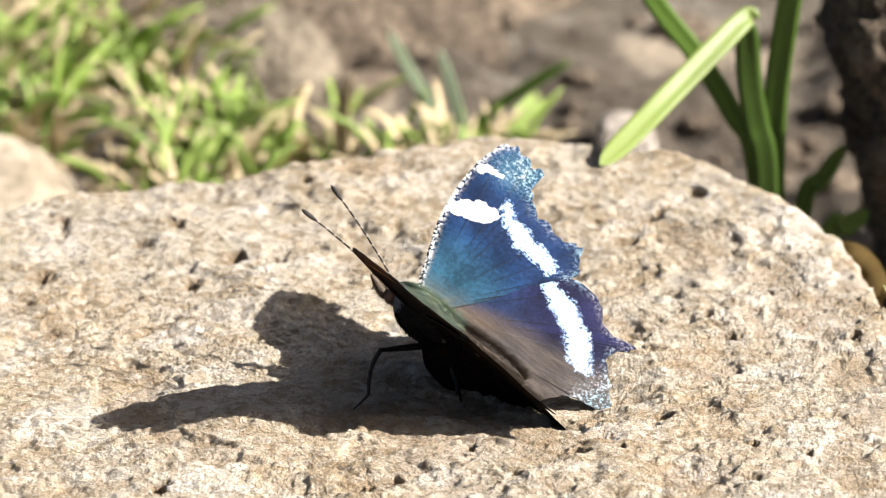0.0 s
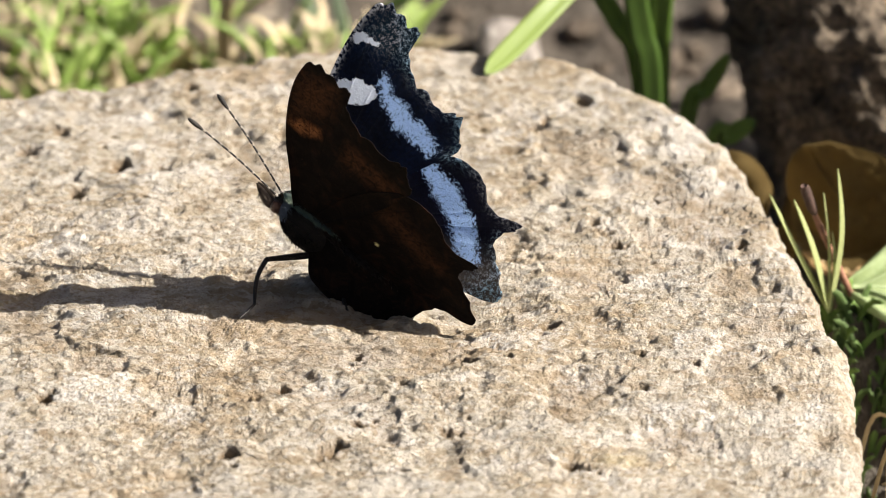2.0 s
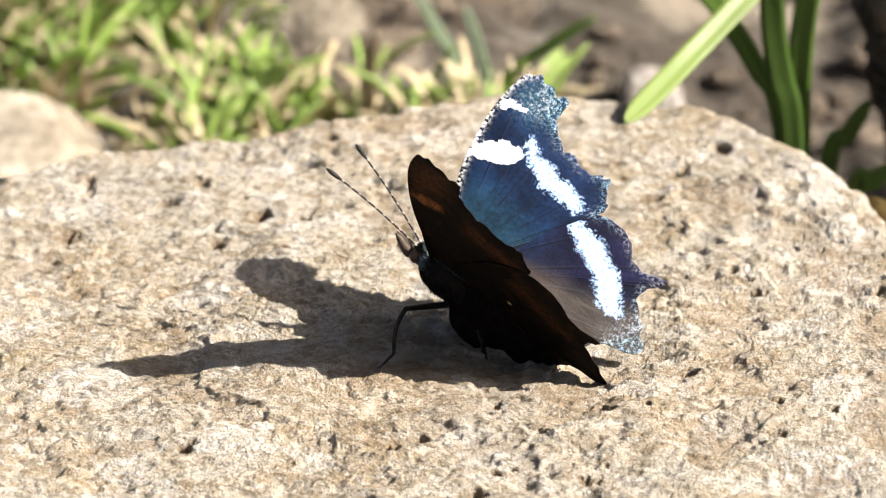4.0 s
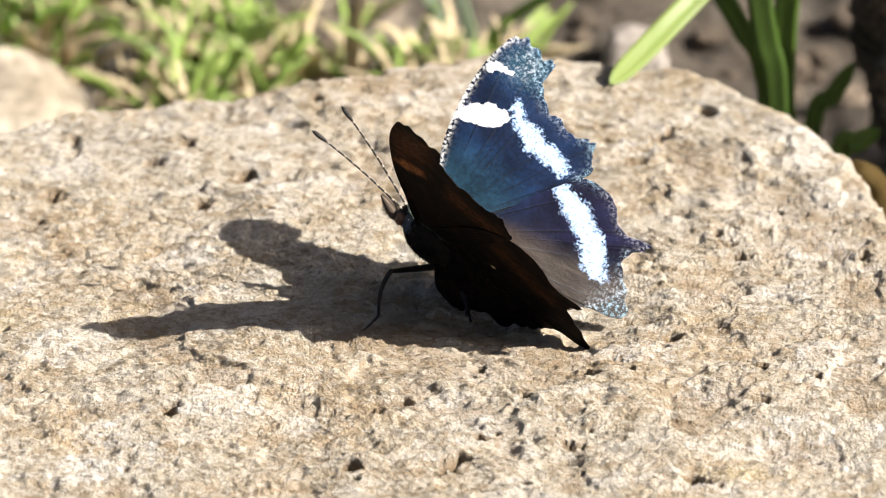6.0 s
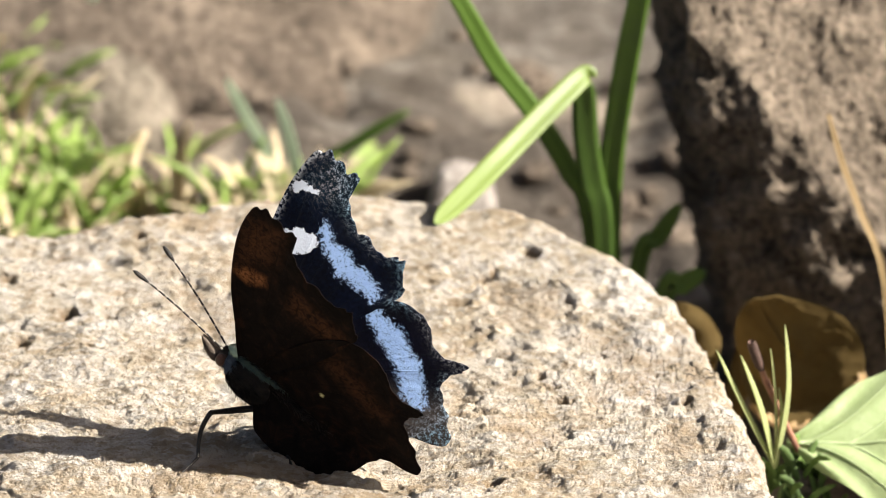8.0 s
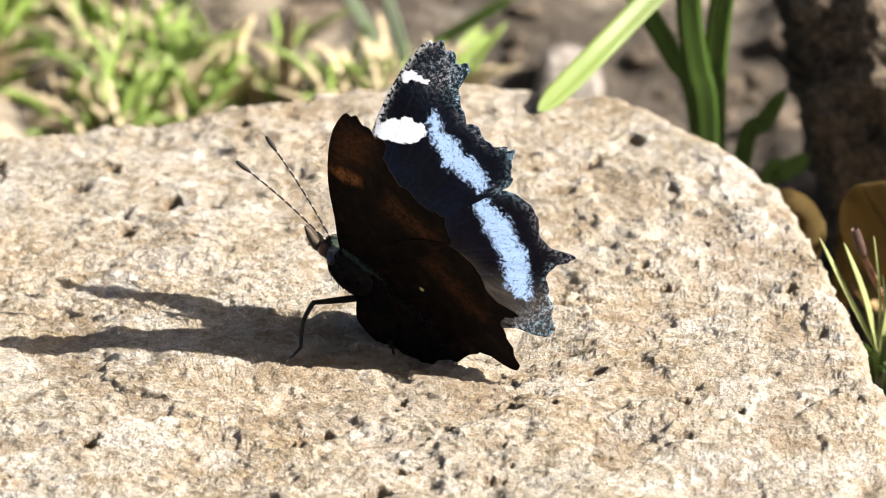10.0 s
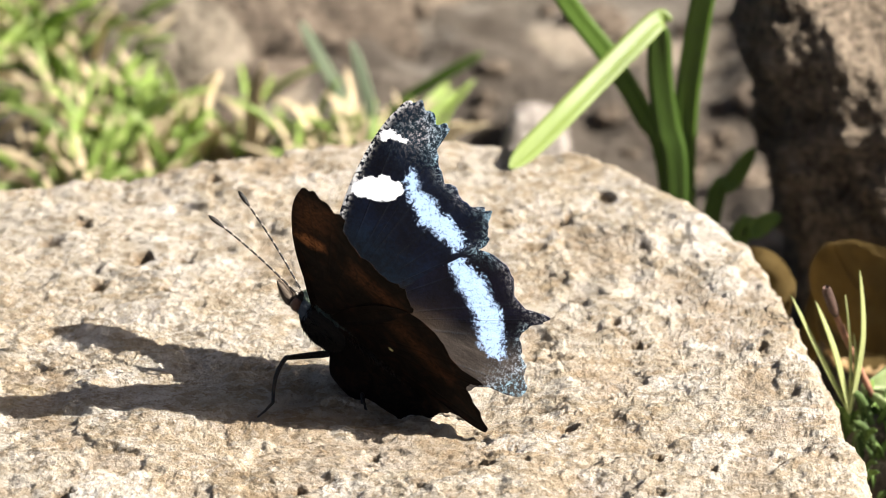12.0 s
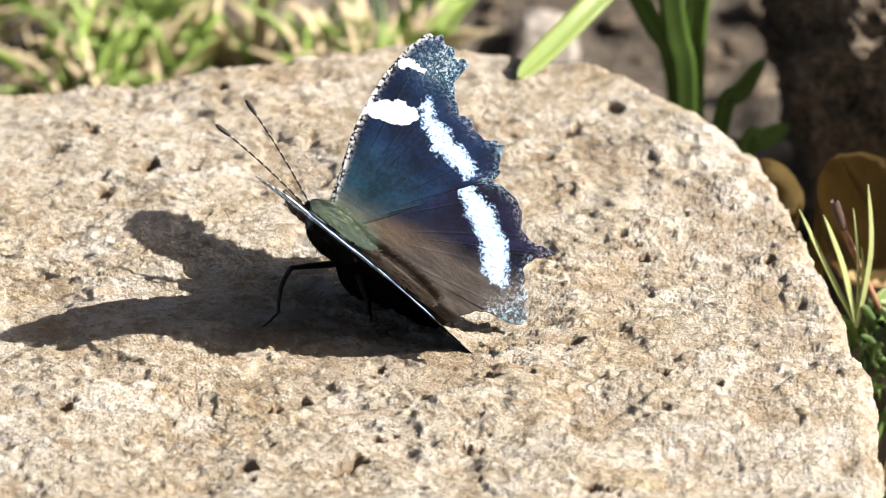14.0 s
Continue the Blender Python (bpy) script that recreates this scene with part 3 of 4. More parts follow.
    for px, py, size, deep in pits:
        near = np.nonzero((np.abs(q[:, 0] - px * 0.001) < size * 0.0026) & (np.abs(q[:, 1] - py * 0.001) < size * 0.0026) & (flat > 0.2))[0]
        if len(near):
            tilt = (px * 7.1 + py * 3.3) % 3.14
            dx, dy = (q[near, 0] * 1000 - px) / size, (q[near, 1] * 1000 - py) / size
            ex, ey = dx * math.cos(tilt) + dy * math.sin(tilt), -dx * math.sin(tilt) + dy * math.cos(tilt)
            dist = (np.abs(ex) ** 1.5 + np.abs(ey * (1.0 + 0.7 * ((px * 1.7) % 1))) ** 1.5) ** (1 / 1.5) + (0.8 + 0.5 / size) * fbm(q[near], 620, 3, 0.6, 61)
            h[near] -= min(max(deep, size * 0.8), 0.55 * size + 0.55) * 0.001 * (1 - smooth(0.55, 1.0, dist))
            recess_shade[near] = np.maximum(recess_shade[near], 1 - smooth(0.6, 1.15, dist))
    # shallow dip under the hind wings
    h = h - 0.0036 * np.exp(-(((p[:, 0] - 0.020) / 0.014) ** 2 + ((p[:, 1] + 0.054) / 0.016) ** 2))
    p = p + n * h[:, None]
    # chalky patches
    pale = 0.85 * smooth(0.12, 0.40, fbm(q, 120, 4, 0.6, 71))
    for px, py, size in ((64, -20, 8), (58, 20, 8), (-38, -92, 9), (2, -82, 5), (-2.4, -90, 5), (54, -104, 9), (62, -77, 9), (41, 28, 6), (29, 16, 5), (-19, 2.6, 4), (-46, -26, 7), (28, -73, 8), (54, -41, 7), (-52, -54, 6), (73, -30, 6), (-24, -128, 7), (-66, -70, 9), (-78, -36, 9), (-60, -112, 8), (74, -58, 8), (66, 2, 6), (40, -90, 6)):
        dist = np.hypot(q[:, 0] * 1000 - px, (q[:, 1] * 1000 - py) * 1.3) / size + 0.7 * fbm(q, 300, 3, 0.6, 77)
        pale = np.maximum(pale, 1 - smooth(0.6, 1.0, dist))
    ob = mesh_of("limestone_slab", p, grid_faces(rows, cols, True), [LIMESTONE], floats={"pale": pale, "recess_shade": recess_shade})
    return tagged(ob, "rough buff limestone slab pitted with small holes, in full sun", "stone")


build_rock()

stone("dark_stone", (0.107, 0.112, -0.045), [((-0.35, -0.93, 0.08), 0.042), ((-0.97, -0.1, -0.17), 0.029), ((0.56, -0.40, 0.72), 0.0310), ((1, 0.2, 0.1), 0.07), ((0, 1, 0), 0.022), ((0, 0, -1), 0.05), ((-0.1, 0.2, 0.95), 0.085)],
      DARK_STONE, "tall weathered grey-brown stone, shaded on its front", "stone", 0.0095, 80, 3, 220, 340, soft=22.0)
stone("pale_stone", (-0.110, 0.148, -0.094), [((0, 0, 1), 0.028), ((1, 0.1, 0.3), 0.046), ((-1, 0, 0.2), 0.06), ((0, -1, 0.4), 0.03), ((0, 1, 0.3), 0.035), ((0, 0, -1), 0.03)],
      PALE_STONE, "low pale rounded stone half sunk in the soil", "stone", 0.004, 50, 12, soft=7.0)
stone("brown_stone", (-0.025, 0.300, -0.075), [((0, -0.6, 0.8), 0.045), ((1, -0.2, 0.3), 0.055), ((-1, -0.1, 0.3), 0.055), ((0, 1, 0.2), 0.05), ((0, 0, -1), 0.04)],
      BROWN_STONE, "broad brown weathered stone behind the grass", "stone", 0.008, 45, 22, soft=8.0)
stone("grey_stone", (0.128, -0.085, -0.052), [((-1, 0.2, 0.25), 0.040), ((0, 0, 1), 0.042), ((0.1, 1, 0.2), 0.024), ((1, 0, 0), 0.05), ((0, -1, 0), 0.05), ((0, 0, -1), 0.035)],
      GREY_STONE, "rough grey stone close beside the slab", "stone", 0.003, 90, 32)

stone("sand_stone", (-0.038, 0.226, -0.0805), [((0.05, -0.1, 1), 0.012), ((1, 0.2, 0.4), 0.015), ((-1, 0.1, 0.5), 0.017), ((0.1, -1, 0.5), 0.016), ((0, 1, 0.4), 0.018), ((0, 0, -1), 0.012)],
      SAND_STONE, "flat sand-coloured stone among the grass", "stone", 0.004, 60, 51, 60, 90, soft=4.0)
stone("pebble", (0.0335, 0.196, -0.0790), [((0.1, 0, 1), 0.003), ((1, 0.2, 0.3), 0.0052), ((-1, 0.1, 0.3), 0.0046), ((0.1, -1, 0.3), 0.004), ((0, 1, 0.2), 0.004), ((0, 0, -1), 0.012)],
      GREY_STONE, "small pale grey pebble on the soil behind the slab", "stone", 0.0012, 160, 41, 40, 60, soft=2.6)


# ---- butterfly ----
FORWARD = Vector((-math.cos(radians(29.5)) * math.cos(radians(24)), math.sin(radians(29.5)) * math.cos(radians(24)), math.sin(radians(24))))
LEFT = Vector((0, 0, 1)).cross(FORWARD).normalized()
UP = FORWARD.cross(LEFT)
BUTTERFLY = Matrix.Translation((-0.0048, -0.0463, 0.0139)) @ Matrix((FORWARD, LEFT, UP)).transposed().to_4x4()

FORE = [(1.2, 0.6), (3.0, 5.0), (4.8, 10.0), (6.8, 15.0), (8.2, 20.0), (9.1, 25.5), (9.4, 30.5), (9.1, 34.2), (8.5, 36.8), (7.3, 38.4), (5.4, 38.4), (3.5, 38.0), (1.4, 37.4), (0.1, 37.7), (-0.5, 36.6), (-0.1, 35.0), (-0.9, 33.2), (-2.2, 31.6), (-4.2, 30.0), (-6.4, 29.8), (-8.4, 28.9), (-10.6, 28.9), (-12.4, 29.5), (-13.6, 29.6), (-14.6, 27.9), (-15.3, 26.6), (-16.2, 25.6), (-16.0, 24.2), (-15.2, 22.8), (-13.6, 18.6), (-9.5, 11.0), (-5.0, 4.5), (-3.0, 0.8)]
HIND = [(-1.5, 2.5), (-4.0, 9.0), (-9.0, 17.5), (-13.2, 22.0), (-15.0, 23.2), (-17.6, 24.0), (-19.6, 23.9), (-21.7, 23.5), (-23.9, 21.6), (-26.4, 19.9), (-28.4, 19.8), (-30.4, 20.4), (-31.6, 20.0), (-30.6, 18.6), (-29.3, 17.0), (-29.6, 14.8), (-31.4, 12.8), (-32.9, 10.8), (-34.7, 8.6), (-34.5, 7.1), (-33.2, 6.2), (-29.6, 5.5), (-28.4, 4.9), (-26.8, 3.0), (-24.7, -0.6), (-22.3, -2.4), (-20.3, -4.9), (-17.0, -4.6), (-12.5, -5.2), (-7.0, -4.6), (-4.0, -3.0)]
BAR = [(7.9, 19.9), (8.3, 21.8), (6.1, 23.9), (3.6, 25.3), (1.5, 25.6), (0.2, 24.6), (0.9, 22.4), (2.9, 21.2), (5.4, 20.0)]
SPOT = [(9.1, 30.6), (8.2, 31.9), (6.0, 32.3), (4.4, 32.5), (4.2, 31.5), (6.5, 31.2), (8.1, 29.8)]
BAND_FORE = [(0.2, 25.1), (1.3, 27.2), (1.4, 28.4), (-0.2, 27.9), (-2.1, 26.4), (-4.7, 26.0), (-6.7, 25.2), (-9.1, 25.1), (-11.2, 24.2), (-13.4, 22.8), (-12.2, 21.2), (-9.9, 21.6), (-7.8, 22.0), (-5.1, 21.8), (-2.9, 23.5)]
BAND_HIND = [(-11.0, 19.4), (-12.7, 20.8), (-14.7, 20.6), (-17.6, 20.4), (-19.6, 19.5), (-21.3, 18.1), (-24.5, 16.8), (-26.5, 14.0), (-28.8, 11.8), (-28.2, 9.8), (-25.0, 10.2), (-22.6, 12.6), (-19.8, 15.0), (-16.5, 16.5), (-14.0, 18.2)]


def inside(p, poly, soft):
    """1 within the outline, 0 outside, soft across its edge; millimetres."""
    a = np.array(poly, float)
    b = np.roll(a, -1, 0)
    dist, odd = np.full(len(p), 1e9), np.zeros(len(p), bool)
    for (x0, y0), (x1, y1) in zip(a, b):
        e = np.array([x1 - x0, y1 - y0])
        t = np.clip(((p - (x0, y0)) @ e) / (e @ e), 0, 1)
        dist = np.minimum(dist, np.hypot(*(p - (x0, y0) - t[:, None] * e).T))
        odd ^= ((y0 > p[:, 1]) != (y1 > p[:, 1])) & (p[:, 0] < (x1 - x0) * (p[:, 1] - y0) / (y1 - y0 + 1e-12) + x0)
    return np.clip(0.5 + np.where(odd, dist, -dist) / (2 * soft), 0, 1)


def away_from(p, line):
    """Distance to a broken line; millimetres."""
    dist = np.full(len(p), 1e9)
    for a, b in zip(np.array(line[:-1], float), np.array(line[1:], float)):
        t = np.clip(((p - a) @ (b - a)) / ((b - a) @ (b - a)), 0, 1)
        dist = np.minimum(dist, np.hypot(*(p - a - t[:, None] * (b - a)).T))
    return dist


def wing(name, outline, start, hind, mirror, parent, label):
    """One wing: a thin double sheet that fans out from its root, with toothed margin and raised veins."""
    rows, cols = 84, 300
    edge = curve_through(outline, cols)
    start = np.array(start, float)
    step = np.linspace(0, 1, cols)
    tooth = fbm(np.stack([step * 60, step * 0, step * 0], -1), 1.0, 3, 0.6, 5 + hind)
    outer = smooth(0.18, 0.30, step) * (1 - smooth(0.80, 0.9, step))
    spread = edge - start
    edge = start + spread * (1 + (0.018 * tooth + 0.006 * np.sin(step * 150)) * outer)[:, None]
    r = np.linspace(0.0, 1, rows) ** 0.75
    r[0] = 0.01
    uv = start + r[:, None, None] * (edge - start)[None]
    flat = uv.reshape(-1, 2)
    s = np.tile(step, rows)
    rr = np.repeat(r, cols)
    veins = (0.06, 0.14, 0.27, 0.36, 0.45, 0.54, 0.63, 0.72, 0.82, 0.91) if not hind else (0.10, 0.2, 0.3, 0.4, 0.5, 0.6, 0.7, 0.8)
    vein = np.zeros(len(flat))
    for k in veins:
        gap = np.abs(s - k) * np.linalg.norm(spread, axis=1).mean() * rr * 2.6
        vein = np.maximum(vein, np.exp(-((gap / 0.13) ** 2)) * smooth(0.3, 0.55, rr))
    away = np.linalg.norm(flat - start, axis=1)
    camber = 0.5 * np.sin(np.pi * np.clip(rr, 0, 1)) - 0.9 * rr**3 * (0.4 if hind else 0.8)
    camber = camber + 0.12 * fbm(np.c_[flat, flat[:, :1] * 0], 0.35, 2, 0.5, 2 + hind)
    z = camber * 0.45 + 0.05 * vein - (0.12 if hind else 0.0)
    if hind:
        # droops away from the forewing; the inner part folds down along the abdomen
        z = z - 0.06 * np.maximum(0, -0.849 * flat[:, 0] - 0.528 * flat[:, 1] - 2)
        z = z - 0.75 * np.maximum(0, 1.6 - flat[:, 1]) * smooth(1, 8, away)
    thick = 0.05 + 0.10 * np.exp(-away / 6)
    if not hind:
        thick = thick + 0.10 * np.exp(-((s - 0.02) / 0.05) ** 2)
    top, low = np.c_[flat, z + thick], np.c_[flat, z - thick]
    v = np.concatenate([top, low]) * 0.001
    f = grid_faces(rows, cols)
    n = rows * cols
    ring = np.array(list(range(n - cols, n)))
    first = np.arange(rows) * cols
    last = first + cols - 1
    skirt = [np.stack([ring[:-1], ring[1:], ring[1:] + n, ring[:-1] + n], -1), np.stack([first[:-1], first[1:], first[1:] + n, first[:-1] + n], -1), np.stack([last[1:], last[:-1], last[:-1] + n, last[1:] + n], -1)]
    faces = np.concatenate([f, f[:, ::-1] + n] + skirt)
    folded = (flat[f[:, 0], 1] < 0.2) if hind else np.zeros(len(f))
    slots = np.r_[folded, np.ones(len(f)), np.ones(sum(len(k) for k in skirt))]
    if mirror:
        v[:, 1] *= -1
        faces = faces[:, ::-1]
    soft_edge = np.c_[flat, flat[:, :1] * 0]
    shifted = flat
    flat = flat + np.c_[fbm(soft_edge, 0.8, 4, 0.7, 91), fbm(soft_edge, 0.8, 4, 0.7, 97)] * 0.9
    bar = np.maximum(inside(flat, BAR, 0.5), inside(flat, SPOT, 0.4)) if not hind else np.zeros(len(flat))
    pale = inside(flat, BAND_HIND if hind else BAND_FORE, 0.9)
    flat = shifted
    if not hind:
        costa = np.exp(-((away_from(flat, FORE[:10]) / 0.85) ** 2)) * (1 - 0.4 * smooth(24, 34, away)) * smooth(2, 5, away)
        fringe = np.clip(costa * 1.4, 0, 1)
        apex = np.exp(-(((flat[:, 0] - 3.0) / 4.2) ** 2 + ((flat[:, 1] - 34.6) / 3.8) ** 2))
        frost = np.clip(apex * 1.1 + 0.9 * np.exp(-((away_from(flat, FORE[8:29]) / 1.2) ** 2)), 0, 1)
        basal = 0.75 * (1 - smooth(3, 15, away)) * smooth(0.25, 0.75, s)
        teal = np.clip(0.28 + 0.72 * (1 - smooth(8, 22, away)) + apex, 0, 1)
        warm = 0.35 * np.exp(-((away_from(flat, [(-4, 4), (-9, 11)]) / 1.6) ** 2))
        rust = 0.9 * inside(flat, [(7.9, 20.6), (5.9, 22.8), (2.4, 23.6), (2.0, 21.6), (5.1, 19.4)], 0.8) + 0.22 * inside(flat, [(8, 22), (9, 34), (2, 36), (2, 28)], 2.0) + 0.2 * inside(flat, [(-3, 20), (-13, 19.5), (-15, 23), (-3, 25.5)], 1.5)
        dot = np.zeros(len(flat))
    else:
        tail = np.exp(-(((flat[:, 0] + 32.5) / 3.2) ** 2 + ((flat[:, 1] - 8) / 3.8) ** 2))
        frost = np.clip(tail + 0.9 * np.exp(-((away_from(flat, HIND[3:22]) / 1.2) ** 2)), 0, 1)
        fringe = np.zeros(len(flat))
        basal = np.clip(1.2 - 1.15 * smooth(4, 15, flat[:, 1] + 0.25 * (flat[:, 0] + 18)), 0, 1)
        teal = 0.3 * (1 - smooth(10, 24, away))
        warm = np.exp(-((away_from(flat, [(-4, 4.5), (-16, 10.5)]) / 2.6) ** 2)) * (1 - 0.6 * smooth(10, 20, away))
        rust = 0.14 * inside(flat, [(-12, 14), (-24, 11), (-27, 14), (-14, 19)], 1.8)
        dot = inside(flat, [(-13.6, 7.1), (-14.2, 7.1), (-14.2, 7.7), (-13.6, 7.7)], 0.15)
    two = lambda a: np.concatenate([a, a])  # noqa: E731
    floats = {"pale": two(pale), "bar": two(bar), "frost": two(frost), "basal": two(basal), "teal": two(teal), "vein": two(vein), "rust": two(rust), "dot": two(dot), "warm": two(warm), "fringe": two(fringe), "down": two(np.clip(1.3 - away / 6.6, 0, 1)), "side": np.full(2 * len(flat), -1.0 if mirror else 1.0)}
    return mesh_of(name, v, faces, [WING_TOP, WING_UNDER], parent, label, floats, slots)


def hairs(bm, centre, along, radius, count, length, rng, lean=(-1, 0, 0.25), span=(0, 2), flat=1.0):
    """Fine bristles standing off a body part."""
    for _ in range(count):
        a, t = rng.uniform(span[0] * math.pi, span[1] * math.pi), rng.uniform(-1, 1)
        out = Vector((0, math.cos(a), math.sin(a) * flat))
        root = Vector(centre) + Vector((along * t, 0, 0)) + out * radius * math.sqrt(max(0.02, 1 - t * t))
        tip = root + (out + Vector(lean) * rng.uniform(0.6, 1.6)).normalized() * length * rng.uniform(0.6, 1.2)
        w = Vector((0.00006, 0.00006, 0))
        bm.faces.new([bm.verts.new(root - w), bm.verts.new(root + w), bm.verts.new(tip)])


def mm(*rows):
    return [Vector(r) * 0.001 for r in rows]


def build_butterfly():
    root = new("butterfly")
    root.matrix_world = BUTTERFLY
    tagged(root, "dark blue butterfly with pale blue bands, sunning on the slab", "butterfly")
    rng = random.Random(4)
    # thorax, abdomen and head
    bm = bmesh.new()
    tube(bm, mm((3.6, 0, -2.4), (3.0, 0, -2.5), (1.5, 0, -2.7), (-1, 0, -3.0), (-3.5, 0, -3.2), (-5.5, 0, -3.0), (-6.8, 0, -2.8)), [0.0009, 0.0018, 0.0026, 0.0029, 0.0028, 0.0022, 0.0012], 24, 1.3)
    hairs(bm, (-0.0010, 0, -0.0030), 0.0050, 0.0030, 1500, 0.0014, rng)
    part("thorax", bm, HAIR_DARK, root, "dark furred thorax")
    bm = bmesh.new()
    tube(bm, mm((4.6, 0, -1.0), (3.2, 0, -0.2), (0.8, 0, 0.4), (-1.8, 0, 0.5), (-4.4, 0, 0.2), (-7.6, 0, -0.6)), [0.0006, 0.0013, 0.0017, 0.0018, 0.0015, 0.0008], 20, 0.6)
    hairs(bm, (-0.0014, 0, 0.0002), 0.0064, 0.0017, 3200, 0.0017, rng, (-1, 0, 0.05), (0.02, 0.98), 0.7)
    part("back_fur", bm, HAIR_BLUE, root, "blue-grey and olive fur on the back")
    bm = bmesh.new()
    spine = [(-5.6, 0, -2.7), (-6.6, 0, -2.8)]
    radii = [0.0013, 0.0016]
    for k in range(8):
        x = -7.4 - k * 1.75
        r = 0.0018 * (1 - 0.07 * k)
        spine += [(x, 0, -2.0 + 0.03 * k), (x - 1.2, 0, -2.0 + 0.03 * k)]
        radii += [r, r * 0.97]
    spine.append((-21.8, 0, -1.9))
    radii.append(0.0004)
    tube(bm, mm(*spine), radii, 20)
    hairs(bm, (-0.0125, 0, -0.0013), 0.0090, 0.0018, 3200, 0.0019, rng, (-1, 0, 0.2), (0, 1))
    part("abdomen", bm, HAIR_BROWN, root, "dark brown furred abdomen")
    bm = bmesh.new()
    tube(bm, mm((3.2, 0, -2.2), (3.7, 0, -2.1), (4.6, 0, -2.0), (5.5, 0, -2.1), (6.0, 0, -2.3)), [0.0009, 0.0014, 0.0016, 0.0012, 0.0004], 18)
    hairs(bm, (0.0045, 0, -0.0019), 0.0016, 0.0014, 1100, 0.0011, rng)
    head = part("head", bm, HAIR_BROWN, root)
    bm = bmesh.new()
    tube(bm, mm((2.0, 0, -1.4), (3.0, 0, -1.3), (4.0, 0, -1.5)), [0.0010, 0.0020, 0.0011], 14)
    hairs(bm, (0.0030, 0, -0.0015), 0.0014, 0.0019, 1200, 0.0013, rng, (-0.4, 0, 0.1))
    part("collar", bm, HAIR_PALE, head, "pale blue-grey fuzz behind the eyes")
    for side in (1, -1):
        bm = bmesh.new()
        bmesh.ops.create_uvsphere(bm, u_segments=20, v_segments=14, radius=0.00105)
        bmesh.ops.transform(bm, matrix=Matrix.Translation((0.0047, side * 0.0013, -0.0022)) @ Matrix.Diagonal((1, 0.8, 1.15, 1)), verts=bm.verts)
        part("eye", bm, EYE, root, "dark reddish-brown eye")
        bm = bmesh.new()
        tube(bm, mm((5.2, side * 0.7, -3.0), (6.0, side * 0.75, -3.0), (7.2, side * 0.6, -2.5), (8.8, side * 0.35, -1.8), (9.8, side * 0.25, -1.3)), [0.0004, 0.0007, 0.0008, 0.0005, 0.0001], 10)
        hairs(bm, (0.0066, side * 0.0006, -0.0028), 0.0017, 0.0006, 420, 0.0008, rng, (1, 0, 0.1))
        part("palp", bm, HAIR_BROWN, root, "grey-brown bristly palp")
        # antenna: banded shaft and dark club
        bm = bmesh.new()
        tip = Vector((23.9, side * 4.85, 5.1))
        base = Vector((5.1, side * 0.6, -0.9))
        line = [base + (tip - base) * t + Vector((0, 0, 0.5 * math.sin(math.pi * t))) for t in np.linspace(0, 0.86, 40)]
        tube(bm, [p * 0.001 for p in line], [0.00015 + (0.00003 if k % 2 else 0) for k in range(40)], 8)
        antenna = part("antenna", bm, [CHITIN, CHITIN_PALE], root, "thin banded antenna with a dark club")
        for k, f in enumerate(antenna.data.polygons):
            f.material_index = 1 if (k // 8) % 4 == 1 else 0
        bm = bmesh.new()
        club = [base + (tip - base) * t + Vector((0, 0, 0.5 * math.sin(math.pi * t))) for t in np.linspace(0.84, 1, 9)]
        tube(bm, [p * 0.001 for p in club], [0.00017, 0.00026, 0.00034, 0.0004, 0.00042, 0.00042, 0.0004, 0.0003, 0.0001], 10)
        part("club", bm, CHITIN, antenna, "blackish antenna club")
    # legs: hip, knee, heel, toe
    legs = [
        ((-4.2, 1.0, -6.4), (-0.3, 10.9, -4.6), (-3.6, 17.8, -8.2), (-3.2, 20.9, -10.0)),
        ((-8.2, 1.0, -5.6), (-12.6, 3.2, -7.4), (-18.2, 8.4, -7.8), (-21.6, 15.6, -3.4)),
        ((-6.5, -1.0, -5.6), (-8.4, -3.8, -11.9), (-10.2, -0.4, -11.0), (-12.0, 3.6, -9.4)),
        ((-5.0, -1.4, -5.0), (-9.0, -6.0, -5.0), (-13.0, -9.0, -9.0), (-14.0, -10.0, -11.0)),
    ]
    for hip, knee, heel, toe in legs:
        bm = bmesh.new()
        tube(bm, mm(hip, *[tuple(Vector(hip).lerp(Vector(knee), t)) for t in (0.3, 0.7)], knee), [0.0006, 0.00058, 0.00048, 0.0004], 8)
        tube(bm, mm(knee, *[tuple(Vector(knee).lerp(Vector(heel), t) + Vector((0.9, 0.5, 0.5)) * math.sin(math.pi * t) * 0.8) for t in (0.12, 0.3, 0.5, 0.75)], heel), [0.00042, 0.00042, 0.0004, 0.00037, 0.00034, 0.00028], 8)
        tube(bm, mm(heel, tuple(Vector(heel).lerp(Vector(toe), 0.5) + Vector((0, 0, -0.25))), toe), [0.00026, 0.00022, 0.00014], 8)
        part("leg", bm, CHITIN, root, "thin black jointed leg")
    wings = []
    for mirror in (False, True):
        fore = wing("forewing", FORE, (-0.6, 0.3), 0, mirror, root, "forewing, blue-black with pale bar and band")
        hind = wing("hindwing", HIND, (-1.0, 0.3), 1, mirror, root, "hindwing, brown-based with a pale blue band")
        wings += [(fore, mirror), (hind, mirror)]
    return wings


WINGS = build_butterfly()

